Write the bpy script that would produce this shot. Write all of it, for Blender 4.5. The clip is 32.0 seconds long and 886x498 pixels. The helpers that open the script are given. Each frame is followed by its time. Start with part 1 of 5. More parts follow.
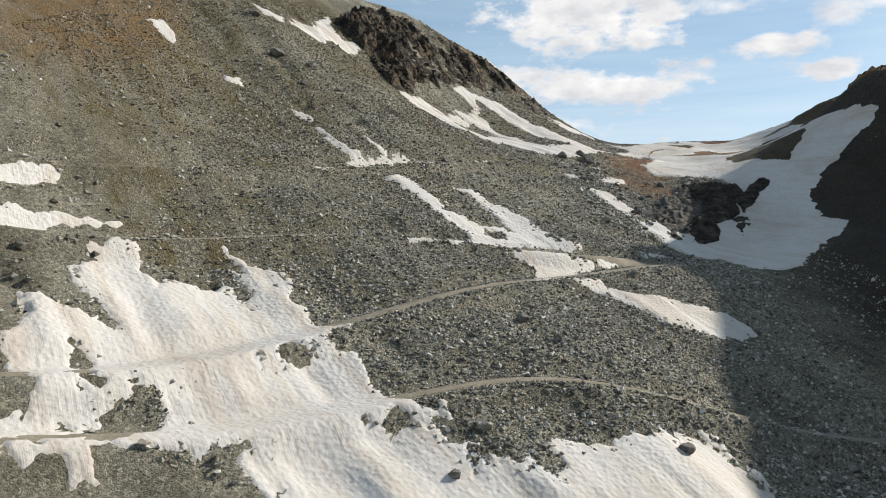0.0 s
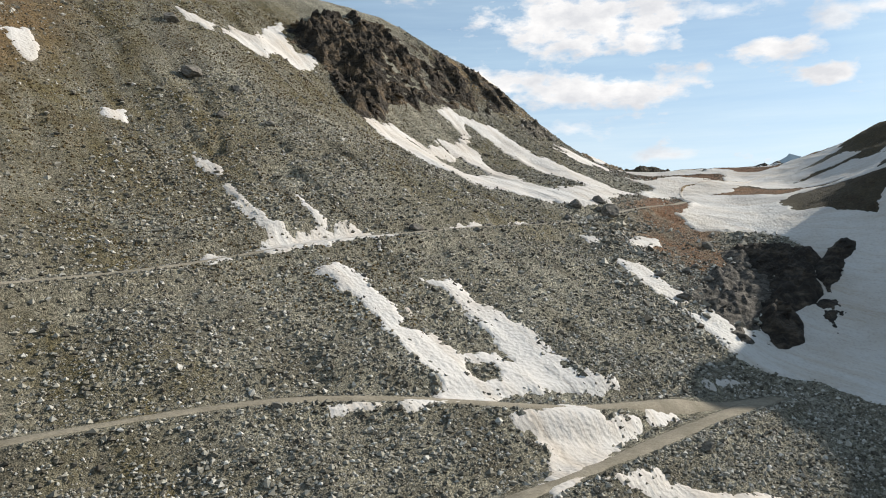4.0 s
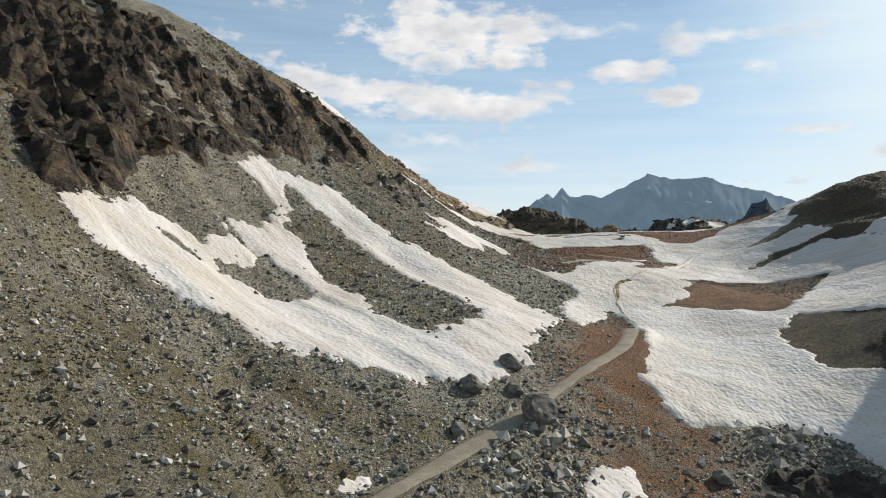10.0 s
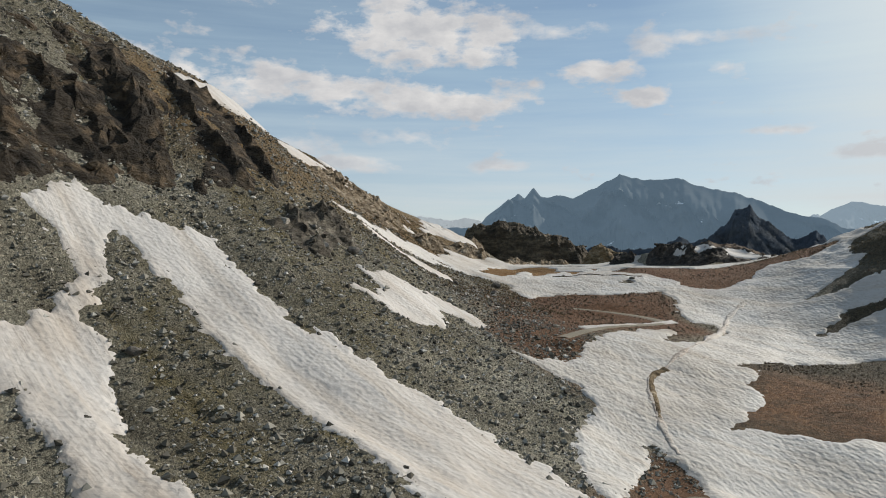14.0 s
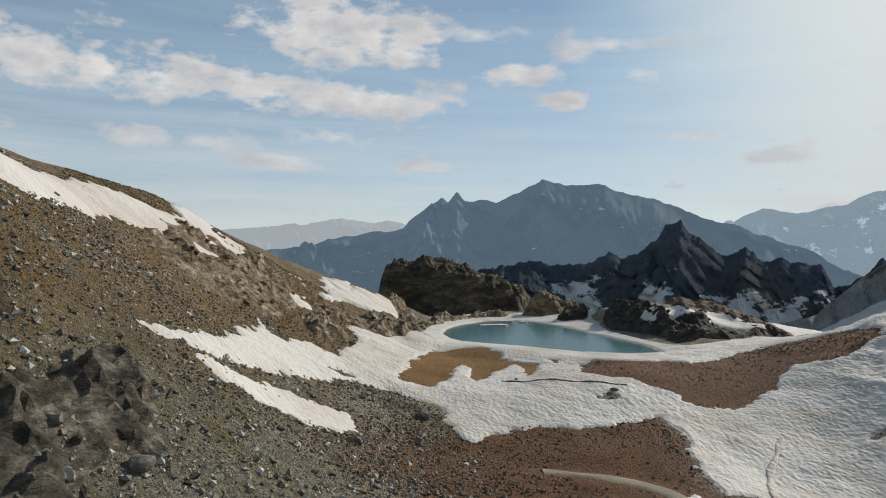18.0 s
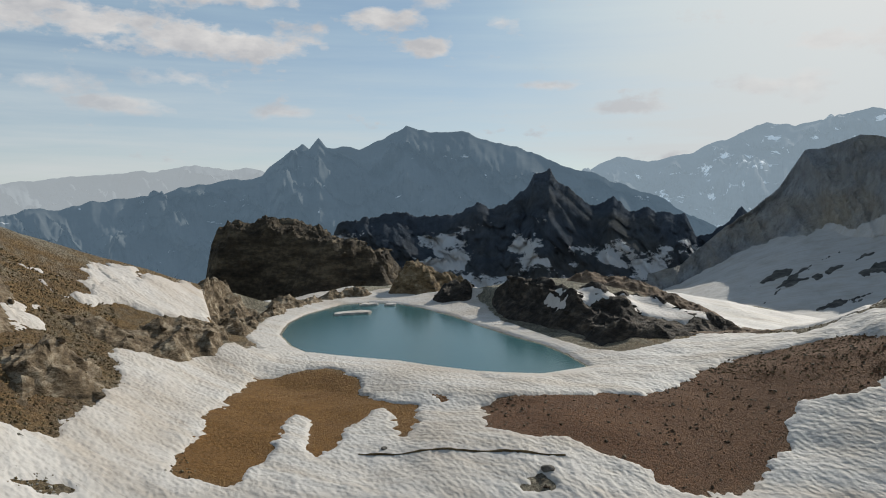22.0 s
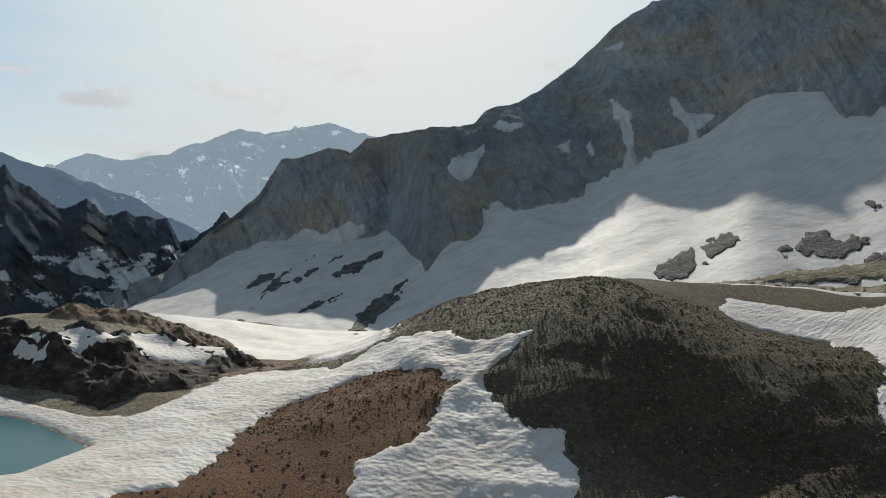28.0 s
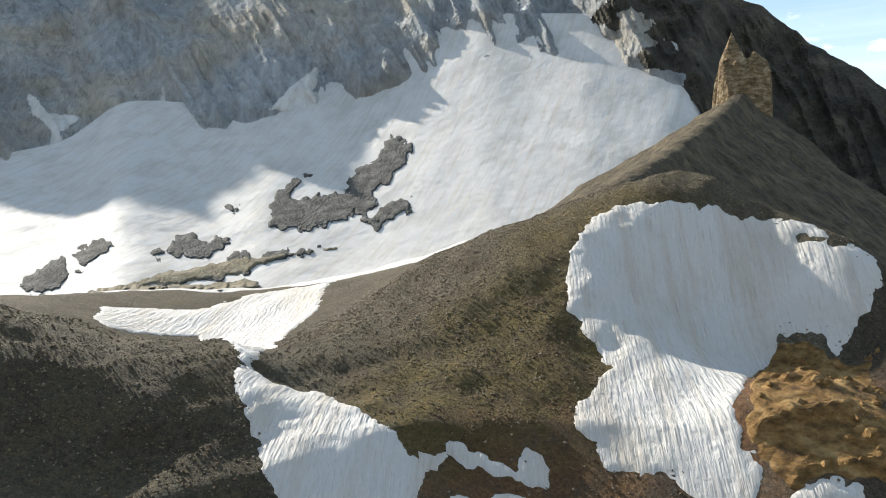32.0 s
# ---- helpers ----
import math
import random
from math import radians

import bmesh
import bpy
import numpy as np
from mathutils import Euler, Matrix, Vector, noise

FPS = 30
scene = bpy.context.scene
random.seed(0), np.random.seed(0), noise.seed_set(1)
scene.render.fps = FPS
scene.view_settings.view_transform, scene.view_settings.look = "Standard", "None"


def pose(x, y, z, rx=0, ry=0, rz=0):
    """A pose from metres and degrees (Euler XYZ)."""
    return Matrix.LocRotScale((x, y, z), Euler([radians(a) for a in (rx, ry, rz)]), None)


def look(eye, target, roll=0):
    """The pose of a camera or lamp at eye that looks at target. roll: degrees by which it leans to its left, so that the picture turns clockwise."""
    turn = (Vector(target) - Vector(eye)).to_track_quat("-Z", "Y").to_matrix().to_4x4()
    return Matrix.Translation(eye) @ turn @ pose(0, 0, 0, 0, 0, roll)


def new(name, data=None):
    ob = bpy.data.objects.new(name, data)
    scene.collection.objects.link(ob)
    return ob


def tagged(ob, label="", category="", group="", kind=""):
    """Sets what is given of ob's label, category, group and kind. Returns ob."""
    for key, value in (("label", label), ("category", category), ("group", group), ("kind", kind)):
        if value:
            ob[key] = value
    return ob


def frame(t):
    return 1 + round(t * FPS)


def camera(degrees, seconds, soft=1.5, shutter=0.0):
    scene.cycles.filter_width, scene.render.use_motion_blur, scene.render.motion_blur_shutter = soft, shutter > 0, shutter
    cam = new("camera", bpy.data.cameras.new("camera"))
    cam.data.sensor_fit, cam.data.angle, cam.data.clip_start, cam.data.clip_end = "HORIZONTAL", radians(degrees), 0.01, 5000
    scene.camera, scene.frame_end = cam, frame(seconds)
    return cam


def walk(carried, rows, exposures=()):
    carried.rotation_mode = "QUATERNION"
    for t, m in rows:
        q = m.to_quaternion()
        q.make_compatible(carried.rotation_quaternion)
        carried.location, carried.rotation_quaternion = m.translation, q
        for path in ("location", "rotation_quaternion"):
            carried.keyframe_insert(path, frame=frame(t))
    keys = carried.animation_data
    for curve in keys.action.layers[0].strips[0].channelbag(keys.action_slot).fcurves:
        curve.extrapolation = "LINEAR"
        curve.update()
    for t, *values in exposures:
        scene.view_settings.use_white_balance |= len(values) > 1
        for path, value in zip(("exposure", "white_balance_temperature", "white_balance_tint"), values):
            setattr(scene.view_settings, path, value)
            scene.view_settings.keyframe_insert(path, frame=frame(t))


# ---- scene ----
cam = camera(60.94, 32.0, soft=1.0)
ROWS = [
    (0, 0, 0, 100, 90.039, 0.312, -3.445),
    (0.5, 0.76, 5.51, 101.71, 90.04, 0.42, -3.615),
    (1, 1.67, 11.03, 103.33, 90.115, 0.424, -3.691),
    (1.5, 2.54, 16.64, 105.01, 90.185, 0.412, -3.74),
    (2, 3.48, 22.12, 106.83, 90.251, 0.398, -3.715),
    (2.5, 4.28, 27.5, 108.72, 90.16, 0.315, -3.64),
    (4.5, 7.68, 49.31, 115.62, 90.414, 0.42, -3.565),
    (5, 8.39, 54.93, 117.36, 90.447, 0.383, -4.754),
    (5.5, 9.19, 60.77, 118.99, 90.621, 0.329, -6.233),
    (6, 10.15, 66.51, 120.77, 90.7, 0.296, -7.783),
    (6.5, 11.27, 72.33, 122.42, 90.816, 0.244, -8.175),
    (7, 12.37, 77.95, 124.16, 90.824, 0.213, -8.95),
    (7.5, 13.58, 83.52, 125.91, 90.828, 0.186, -10.337),
    (8, 14.78, 89.15, 127.61, 90.862, 0.134, -10.506),
    (8.5, 16.23, 95.47, 129.35, 90.913, 0.113, -10.83),
    (9, 17.76, 101.54, 131.17, 90.94, 0.113, -12.353),
    (9.5, 19.37, 107.49, 132.98, 90.944, 0.036, -13.447),
    (10, 21.06, 113.38, 134.8, 90.961, -0.004, -13.533),
    (10.5, 22.72, 119.11, 136.67, 90.909, -0.106, -13.638),
    (11, 24.47, 124.74, 138.49, 90.949, -0.142, -13.668),
    (11.5, 26.25, 130.39, 140.35, 90.877, -0.087, -14.212),
    (12, 28.02, 136.08, 142.23, 90.883, -0.026, -15.458),
    (12.5, 29.8, 141.65, 143.69, 90.92, -0.039, -15.577),
    (13, 31.61, 147.2, 144, 90.883, -0.154, -15.684),
    (13.5, 33.5, 152.7, 144.16, 90.863, -0.178, -15.735),
    (14, 35.46, 158.13, 144.35, 90.816, -0.19, -15.772),
    (14.5, 37.47, 163.51, 145.22, 90.868, -0.19, -15.803),
    (16.5, 44.61, 184.76, 152.34, 90.931, -0.26, -16.07),
    (17, 46.52, 189.84, 154.2, 90.929, -0.245, -16.163),
    (17.5, 48.31, 195.09, 156.11, 90.886, -0.221, -18.168),
    (18, 50.09, 200.16, 158.01, 90.895, -0.292, -21.62),
    (18.5, 52.18, 205.22, 159.86, 90.899, -0.297, -24.4),
    (19, 54.4, 210.05, 160.7, 90.944, -0.3, -24.444),
    (19.5, 56.96, 214.82, 160.78, 88.653, -0.186, -24.458),
    (20, 59.54, 219.75, 161.01, 87.159, -0.148, -24.478),
    (20.5, 62.17, 224.62, 161.22, 87.097, -0.05, -24.533),
    (21, 64.86, 229.61, 161.3, 86.793, 0.02, -24.618),
    (21.5, 67.52, 234.45, 161.49, 86.785, 0.073, -25.877),
    (22, 70.27, 239.54, 161.68, 86.901, 0.195, -31.907),
    (22.5, 73.19, 244.28, 161.91, 86.994, 0.151, -32.723),
    (23, 76.35, 248.97, 162.2, 87.031, 0.093, -34.121),
    (23.5, 79.45, 253.02, 162.38, 87.102, 0.055, -35.781),
    (24, 82.1, 255.17, 162.43, 87.061, 0, -37.278),
    (24.5, 83.51, 255.55, 162.63, 86.981, 0.141, -39.415),
    (26.5, 80.86, 254.26, 164.1, 86.738, -1.095, -52.161),
    (27, 80.79, 254.14, 164.19, 86.859, -0.975, -57.698),
    (27.5, 80.48, 253.83, 164.22, 87.086, -0.693, -63.959),
    (28, 80.11, 253.81, 164.28, 87.124, -0.531, -70.201),
    (28.5, 79.4, 253.77, 164.29, 87.208, -0.325, -76.399),
    (29, 79.17, 253.42, 164.72, 87.191, -0.086, -82.472),
    (29.5, 78.43, 253.02, 165.06, 87.183, -0.028, -87.602),
    (30, 77.77, 252.45, 165.6, 87.071, 0.007, -91.001),
    (30.5, 76.79, 252.18, 165.91, 87.029, 0.066, -95.992),
    (31, 76.09, 252.52, 165.93, 87.027, 0.247, -102.323),
    (31.5, 75.68, 252.89, 165.61, 87.131, 0.467, -108.702),
    (32, 75.33, 253.31, 165.15, 87.266, 0.766, -115.356),
]
walk(cam, [(t, pose(x, y, z, rx, ry, rz)) for t, x, y, z, rx, ry, rz in ROWS], exposures=[(0.0, 0.3), (2.0, 0.38), (9.0, 0.3), (12.0, -0.08), (14.0, -0.16), (18.0, -0.2), (24.0, -0.27), (27.0, -0.24), (28.0, -0.14), (30.0, 0.28), (31.0, 0.65), (32.0, 0.95)])

# ---- world and sun ----
SUN_AZ, SUN_EL = 70.0, 29.5
world = bpy.data.worlds.new("sky")
scene.world = world
world.use_nodes = True


sun = new("sun", bpy.data.lights.new("sun", "SUN"))
sun.data.energy, sun.data.angle, sun.data.color = 5.0, radians(0.6), (1.0, 0.935, 0.82)
sa, se = radians(SUN_AZ), radians(SUN_EL)
sun.matrix_world = look((math.sin(sa) * math.cos(se) * 900, math.cos(sa) * math.cos(se) * 900, math.sin(se) * 900), (0, 0, 0))


# ---- numeric noise and shapes ----
def lattice(ix, iy, seed):
    n = (ix.astype(np.int64) * 374761393 + iy.astype(np.int64) * 668265263 + seed * 1442695041) & 0x7FFFFFFF
    n = ((n ^ (n >> 13)) * 1274126177) & 0x7FFFFFFF
    return ((n ^ (n >> 16)) & 0xFFFF) / 65535.0


def vnoise(x, y, seed=0):
    x, y = np.asarray(x, float), np.asarray(y, float)
    ix, iy = np.floor(x), np.floor(y)
    u, v = x - ix, y - iy
    u, v = u * u * u * (u * (6 * u - 15) + 10), v * v * v * (v * (6 * v - 15) + 10)
    a, b = lattice(ix, iy, seed), lattice(ix + 1, iy, seed)
    c, d = lattice(ix, iy + 1, seed), lattice(ix + 1, iy + 1, seed)
    return (a + (b - a) * u) * (1 - v) + (c + (d - c) * u) * v - 0.5


def fbm(x, y, size, octaves=4, seed=0, gain=0.5):
    total, amp = 0.0, 1.0
    for k in range(octaves):
        total = total + amp * vnoise(x / size + 17.3 * k, y / size - 9.1 * k, seed + k)
        size, amp = size / 2.03, amp * gain
    return total


def ridged(x, y, size, octaves=4, seed=0, gain=0.55):
    total, amp = 0.0, 1.0
    for k in range(octaves):
        total = total + amp * (1 - 4 * np.abs(vnoise(x / size + 5.7 * k, y / size + 3.3 * k, seed + k)))
        size, amp = size / 2.1, amp * gain
    return total


def smooth(a, b, x):
    t = np.clip((x - a) / (b - a), 0, 1)
    return t * t * (3 - 2 * t)


def inside_distance(x, y, ring):
    """Distance to the ring's edge, positive inside."""
    p = np.array(ring, float)
    q = np.roll(p, -1, 0)
    best = np.full(x.shape, 1e9)
    odd = np.zeros(x.shape, bool)
    for (ax, ay), (bx, by) in zip(p, q):
        dx, dy = bx - ax, by - ay
        t = np.clip(((x - ax) * dx + (y - ay) * dy) / (dx * dx + dy * dy + 1e-9), 0, 1)
        best = np.minimum(best, np.hypot(x - ax - t * dx, y - ay - t * dy))
        if ay != by:
            odd ^= ((ay > y) != (by > y)) & (x < dx * (y - ay) / dy + ax)
    return np.where(odd, best, -best)


def along(x, y, line):
    """Distance to an open line and the station on it."""
    best = np.full(x.shape, 1e9)
    station = np.zeros(x.shape)
    s = 0.0
    for (ax, ay), (bx, by) in zip(line[:-1], line[1:]):
        dx, dy = bx - ax, by - ay
        n = math.hypot(dx, dy)
        t = np.clip(((x - ax) * dx + (y - ay) * dy) / (n * n), 0, 1)
        d = np.hypot(x - ax - t * dx, y - ay - t * dy)
        near = d < best
        best, station = np.where(near, d, best), np.where(near, s + t * n, station)
        s += n
    return best, station


# ---- the lie of the land: broad rises and hollows as (x, y, radius, height) ----
BASE, LAKE = 138.0, 142.2
FORMS = []
FORMS.append([  # broad swells
    (-60, -20, 110, -36.6), (60, -20, 110, -62.1), (-80, 150, 110, 71.4), (40, 110, 100, -74.2), (-60, 280, 110, 69.4),
    (160, 130, 90, 22.6), (230, 230, 90, 38.8), (60, 450, 90, -43.5), (150, 400, 80, 14.8), (20, 210, 80, -29.8),
    (240, 380, 90, -5.7), (160, 500, 90, -13.1),
])
FORMS.append([  # scree slope and its foot
    (-2, 141, 24, 4.3), (200, 510, 45, -13.0), (275, 215, 34, -7.2), (-60, 400, 60, -15.7), (-100, -60, 58, -9.7),
    (125, 330, 25, -6.4), (120, 0, 60, 20.7), (141, 163, 28, 55.8), (9, 270, 31, 4.5), (80, 500, 54, -16.8),
    (250, 330, 52, -7.8), (0, 0, 53, 29.6), (-100, 200, 56, -3.5), (-100, 100, 51, -8.5), (-100, 300, 60, 10.3),
    (155, 422, 30, 19.5), (50, 380, 36, -2.9), (250, 420, 60, 7.8), (175, 244, 30, -46.5), (73, 214, 25, -17.7),
    (60, 60, 37, 2.7),
])
FORMS.append([  # saddle and lake shelf
    (60, -60, 60, -29.1), (220, 160, 38, 12.8), (75, 140, 35, 6.8), (81, 282, 32, -11.1), (0, 340, 43, -14.1),
    (150, 100, 42, 10.0), (-20, 202, 31, 13.8), (185, 350, 35, -10.3), (-60, 0, 50, -1.5), (0, -60, 54, -12.6),
    (-30, 50, 55, -8.3), (40, 460, 52, -2.6), (-40, 300, 55, 0.3), (205, 300, 46, -13.6), (100, 400, 37, 6.9),
    (228, 250, 44, 12.5), (135, 278, 25, -16.8), (16, 95, 32, 15.4), (-100, 150, 49, -16.9), (50, 0, 54, 10.0),
    (240, 480, 49, -20.1),
])
FORMS.append([  # outer slopes
    (-50, -60, 51, -1.4), (43, 317, 31, 17.2), (24, 182, 27, 0.7), (136, 211, 27, -14.6), (-47, 163, 32, -1.9),
    (145, 373, 27, 1.0), (120, 520, 48, 3.6), (200, 460, 44, 15.1), (-30, 107, 32, -5.0), (87, 351, 30, 2.5),
    (138, 462, 36, 43.8), (260, 290, 43, -9.9), (60, 420, 41, 13.1), (160, 500, 41, -21.3), (161, 310, 29, -36.4),
    (100, 60, 52, -5.1), (-100, 0, 56, 20.2), (43, 250, 28, -8.6), (240, 200, 35, -16.2), (118, 245, 26, -30.0),
    (87, 179, 30, 2.2),
])
FORMS.append([  # hummocks
    (166, 190, 32, 20.0), (105, 120, 29, 13.9), (20, 400, 42, 11.2), (275, 250, 39, -15.7), (200, 220, 37, -8.7),
    (83, 316, 32, -24.9), (42, 148, 23, 15.7), (33, 217, 26, -20.9), (-44, 226, 46, -25.2), (48, 104, 34, 1.8),
    (200, 380, 35, 9.0), (170, 150, 36, -29.7), (30, 350, 31, -6.5), (109, 298, 26, 14.9), (135, 127, 27, 7.5),
    (116, 361, 27, 11.3), (170, 390, 30, 0.4), (-60, 100, 35, 12.5), (13, 240, 29, 20.8), (30, 60, 36, 6.0),
    (130, 400, 30, -8.6),
])
FORMS.append([  # hummocks
    (165, 276, 31, 40.5), (60, 341, 28, 19.6), (112, 166, 26, 1.7), (34, 284, 31, 1.6), (27, 123, 25, 1.4),
    (262, 182, 35, -3.6), (200, 180, 33, -5.5), (-1, 169, 27, 6.2), (122, 440, 33, -6.7), (6, 212, 27, -13.6),
    (-38, 133, 26, 2.5), (99, 208, 27, 0.8), (150, 236, 28, 28.8), (155, 336, 26, 34.5), (180, 420, 32, -17.0),
    (96, 235, 27, 14.3), (62, 234, 26, 4.7), (-25, 152, 23, -4.7), (114, 270, 24, 3.2), (50, 170, 26, -12.8),
    (118, 142, 23, -26.6),
])
FORMS.append([  # hummocks
    (135, 350, 22, -17.2), (47, 200, 25, 27.0), (130, 305, 24, 1.5), (21, 144, 21, -5.7), (136, 190, 25, -12.4),
])
FORMS.append([  # small rises and dips
    (36, 274, 12, 3.3), (156, 250, 28, -2.9), (20, 242, 12, -4.3), (60, 146, 18, -3.1), (68, 362, 18, 2.2),
    (20, 66, 18, 2.9), (156, 194, 28, -2.2), (4, 154, 18, 2.1), (236, 202, 28, -2.1), (76, 266, 12, -1.3),
    (44, 234, 12, 2.6), (52, 138, 12, -3.1), (236, 314, 28, -2.0), (100, 250, 12, 1.3), (76, 330, 12, -2.3),
    (44, 338, 12, 1.2), (100, 162, 28, -2.1), (-36, 90, 12, -1.1), (68, 242, 12, -1.4), (84, 306, 12, 0.9),
    (52, 274, 12, 0.9),
])
FORMS.append([  # brow of the southern hill
    (142, 168, 18, -2.1), (160, 162, 9, -2.2), (130, 174, 9, -3.2), (184, 210, 18, 2.0), (118, 186, 9, 1.4),
    (154, 162, 9, -2.6), (136, 156, 9, 2.2), (136, 174, 9, -3.0), (172, 186, 9, -1.0), (154, 156, 9, -2.1),
    (124, 168, 9, -2.6), (124, 186, 9, 1.8), (154, 168, 9, -2.5), (136, 180, 9, -1.8),
])
FORMS.append([  # shoulder of the southern hill
    (148, 182, 9, -2.9), (136, 158, 9, 1.8), (142, 182, 9, -2.7), (148, 146, 9, -1.4), (160, 164, 9, 1.4),
    (160, 194, 14, -1.3), (142, 176, 9, -3.0), (142, 164, 9, 2.2), (178, 176, 9, 0.6), (154, 182, 9, -1.8),
    (154, 146, 9, -1.3), (136, 164, 9, 2.5), (142, 146, 9, -1.1), (136, 176, 9, -1.6), (148, 176, 9, -2.7),
    (148, 188, 9, -1.3), (154, 164, 9, 1.9), (148, 152, 9, -1.9),
])



def bare(x, y):
    z = np.full(np.broadcast(x, y).shape, BASE)
    for form in FORMS:
        for cx, cy, s, v in form:
            z = z + v * np.exp(-((x - cx) ** 2 + (y - cy) ** 2) / (2 * s * s))
    z = z - 80 * smooth(398, 475, y) * smooth(300, 215, x) - 330 * smooth(430, 1000, y) * smooth(900, 250, x) - 60 * smooth(250, 700, np.hypot(x - 100, y - 250)) * smooth(300, 100, x) - 420 * smooth(520, 1500, np.hypot(x - 100, y - 250))
    bowl = np.hypot(x - 80, y - 254)
    bearing = np.degrees(np.arctan2(x - 80, y - 254))
    z = z - 60 * smooth(170, 300, bowl) * smooth(30, 42, bearing) * smooth(100, 78, bearing) - 22 * smooth(165, 260, bowl) * smooth(70, 84, bearing) * smooth(140, 118, bearing)
    z = z - 16 * np.exp(-((x - 138) ** 2) / 648 - ((y - 143) ** 2) / 338)
    return z


TRAILS = {
    "upper": [(-70, 62), (-45, 88), (-28, 108), (-14, 123), (-8, 130), (0, 138), (7, 143), (16, 152), (26, 162), (37, 173), (46, 181), (58, 193), (66, 201), (72, 211)],
    "middle": [(-62, 52), (-45, 71), (-29, 86), (-18, 96), (-3, 106), (8, 110), (24, 114), (41, 123), (50, 127)],
    "lower": [(-34, 55), (-20, 67), (-10, 76), (-5, 81), (1, 86), (9, 94), (19, 102), (31, 112), (42, 121), (50, 127)],
    "base": [(-40, 44), (-22, 56), (-3, 67), (5, 71), (14, 75), (26, 77), (40, 80), (56, 84)],
    "spur": [(76, 246), (84, 252), (94, 256), (101, 258), (97, 265), (88, 268)],
}


def finer(line, step=2.0):
    out = []
    for (ax, ay), (bx, by) in zip(line[:-1], line[1:]):
        k = max(1, int(math.hypot(bx - ax, by - ay) / step))
        out += [(ax + (bx - ax) * i / k, ay + (by - ay) * i / k) for i in range(k)]
    out = np.array(out + [line[-1]])
    for _ in range(6):
        out[1:-1] = (out[:-2] + 2 * out[1:-1] + out[2:]) / 4
    return [tuple(p) for p in out]


TRAILS = {k: finer(v) for k, v in TRAILS.items()}


def trail_profile(line):
    p = np.array(line)
    z = bare(p[:, 0], p[:, 1])
    for _ in range(10):
        z[1:-1] = (z[:-2] + 2 * z[1:-1] + z[2:]) / 4
    s = np.r_[0, np.cumsum(np.hypot(*np.diff(p, axis=0).T))]
    return s, z


PROFILES = {k: trail_profile(v) for k, v in TRAILS.items()}


def land(x, y, rills=1.1):
    x, y = np.asarray(x, float), np.asarray(y, float)
    z = bare(x, y)
    fall = smooth(75, 20, x) * smooth(330, 260, y)
    # the two brown hills: steep faces under rounded brows
    for lo, hi, w in ((143, 157, smooth(234, 240, y) * smooth(280, 270, y)), (144, 174, 0.8 * smooth(160, 170, y) * smooth(240, 234, y))):
        t = np.clip((z - lo) / (hi - lo), 0, 1)
        z = z + 0.8 * w * smooth(126, 136, x) * smooth(215, 185, x) * (t * t * (3 - 2 * t) - t) * (hi - lo)
    z = z + 5 * np.exp(-((x - 156) ** 2 + (y - 166) ** 2) / 128)
    z = z + smooth(136, 146, x) * smooth(190, 175, x) * smooth(160, 170, y) * smooth(300, 285, y) * (0.35 * fbm(x, y, 3.5, 4, 27) + 1.5 * fbm(x, y, 11, 3, 28) + 0.1 * ridged(x * 0.5 + y * 0.3, z * 1.4, 3.0, 3, 29))
    z = z + 1.1 * fbm(x, y, 26, 3, 3) + 0.5 * fbm(x, y, 7, 3, 8)
    # runnels down the big scree slope
    u = x * 0.79 + y * 0.61
    z = z + fall * 1.0 * fbm(u, (x * 0.61 - y * 0.79) * 0.16, 6, 3, 21)
    rill = np.abs(vnoise(u / 6.5 + 0.4 * fbm(x, y, 9, 2, 24), (x * 0.61 - y * 0.79) / 50, 23))
    z = z - fall * rills * smooth(0.05, 0.0, rill) * smooth(0.0, 0.2, fbm(x, y, 22, 2, 25))
    for k, line in TRAILS.items():
        near = (x > -80) & (x < 112) & (y > 35) & (y < 275)
        if near.any():
            d, s = along(x[near], y[near], line)
            w = smooth(4.2, 1.5, d)
            z[near] = z[near] * (1 - w) + np.interp(s, *PROFILES[k]) * w
    basin = inside_distance(x, y, LAKE_RING)
    z = np.minimum(z, LAKE + 0.05 + 0.13 * np.clip(-basin, 0, 99) + 600 * smooth(7, 22, -basin) ** 3)
    rim = np.maximum(z, LAKE + 0.05 + 0.06 * np.clip(-basin, 0, 14))
    z = np.where(basin > 0, np.minimum(z, LAKE + 0.02 - 0.2 * np.clip(basin, 0, 12)), z + (rim - z) * smooth(-16, -7, basin))
    return z


LAKE_RING = [(108, 341), (110, 351), (115, 361), (122, 370), (133, 379), (139, 379), (143, 375), (144, 366), (143, 353), (140.5, 340), (139, 329), (138.5, 322), (136.5, 315), (133.5, 307.5), (126, 307.5), (121.5, 311.5), (118.5, 317), (116, 323), (111, 330), (108, 335)]

# ---- materials ----
def material(name, rough=0.9):
    m = bpy.data.materials.new(name)
    m.use_nodes = True
    b = m.node_tree.nodes["Principled BSDF"]
    b.inputs["Roughness"].default_value = rough
    b.inputs["Specular IOR Level"].default_value = 0.25
    return m, m.node_tree.nodes, m.node_tree.links, b


def place(n, l, size):
    geo = n.new("ShaderNodeNewGeometry")
    mp = n.new("ShaderNodeMapping")
    s = size if isinstance(size, tuple) else (size,) * 3
    mp.inputs["Scale"].default_value = [1 / v for v in s]
    l.new(geo.outputs["Position"], mp.inputs["Vector"])
    return mp.outputs[0]


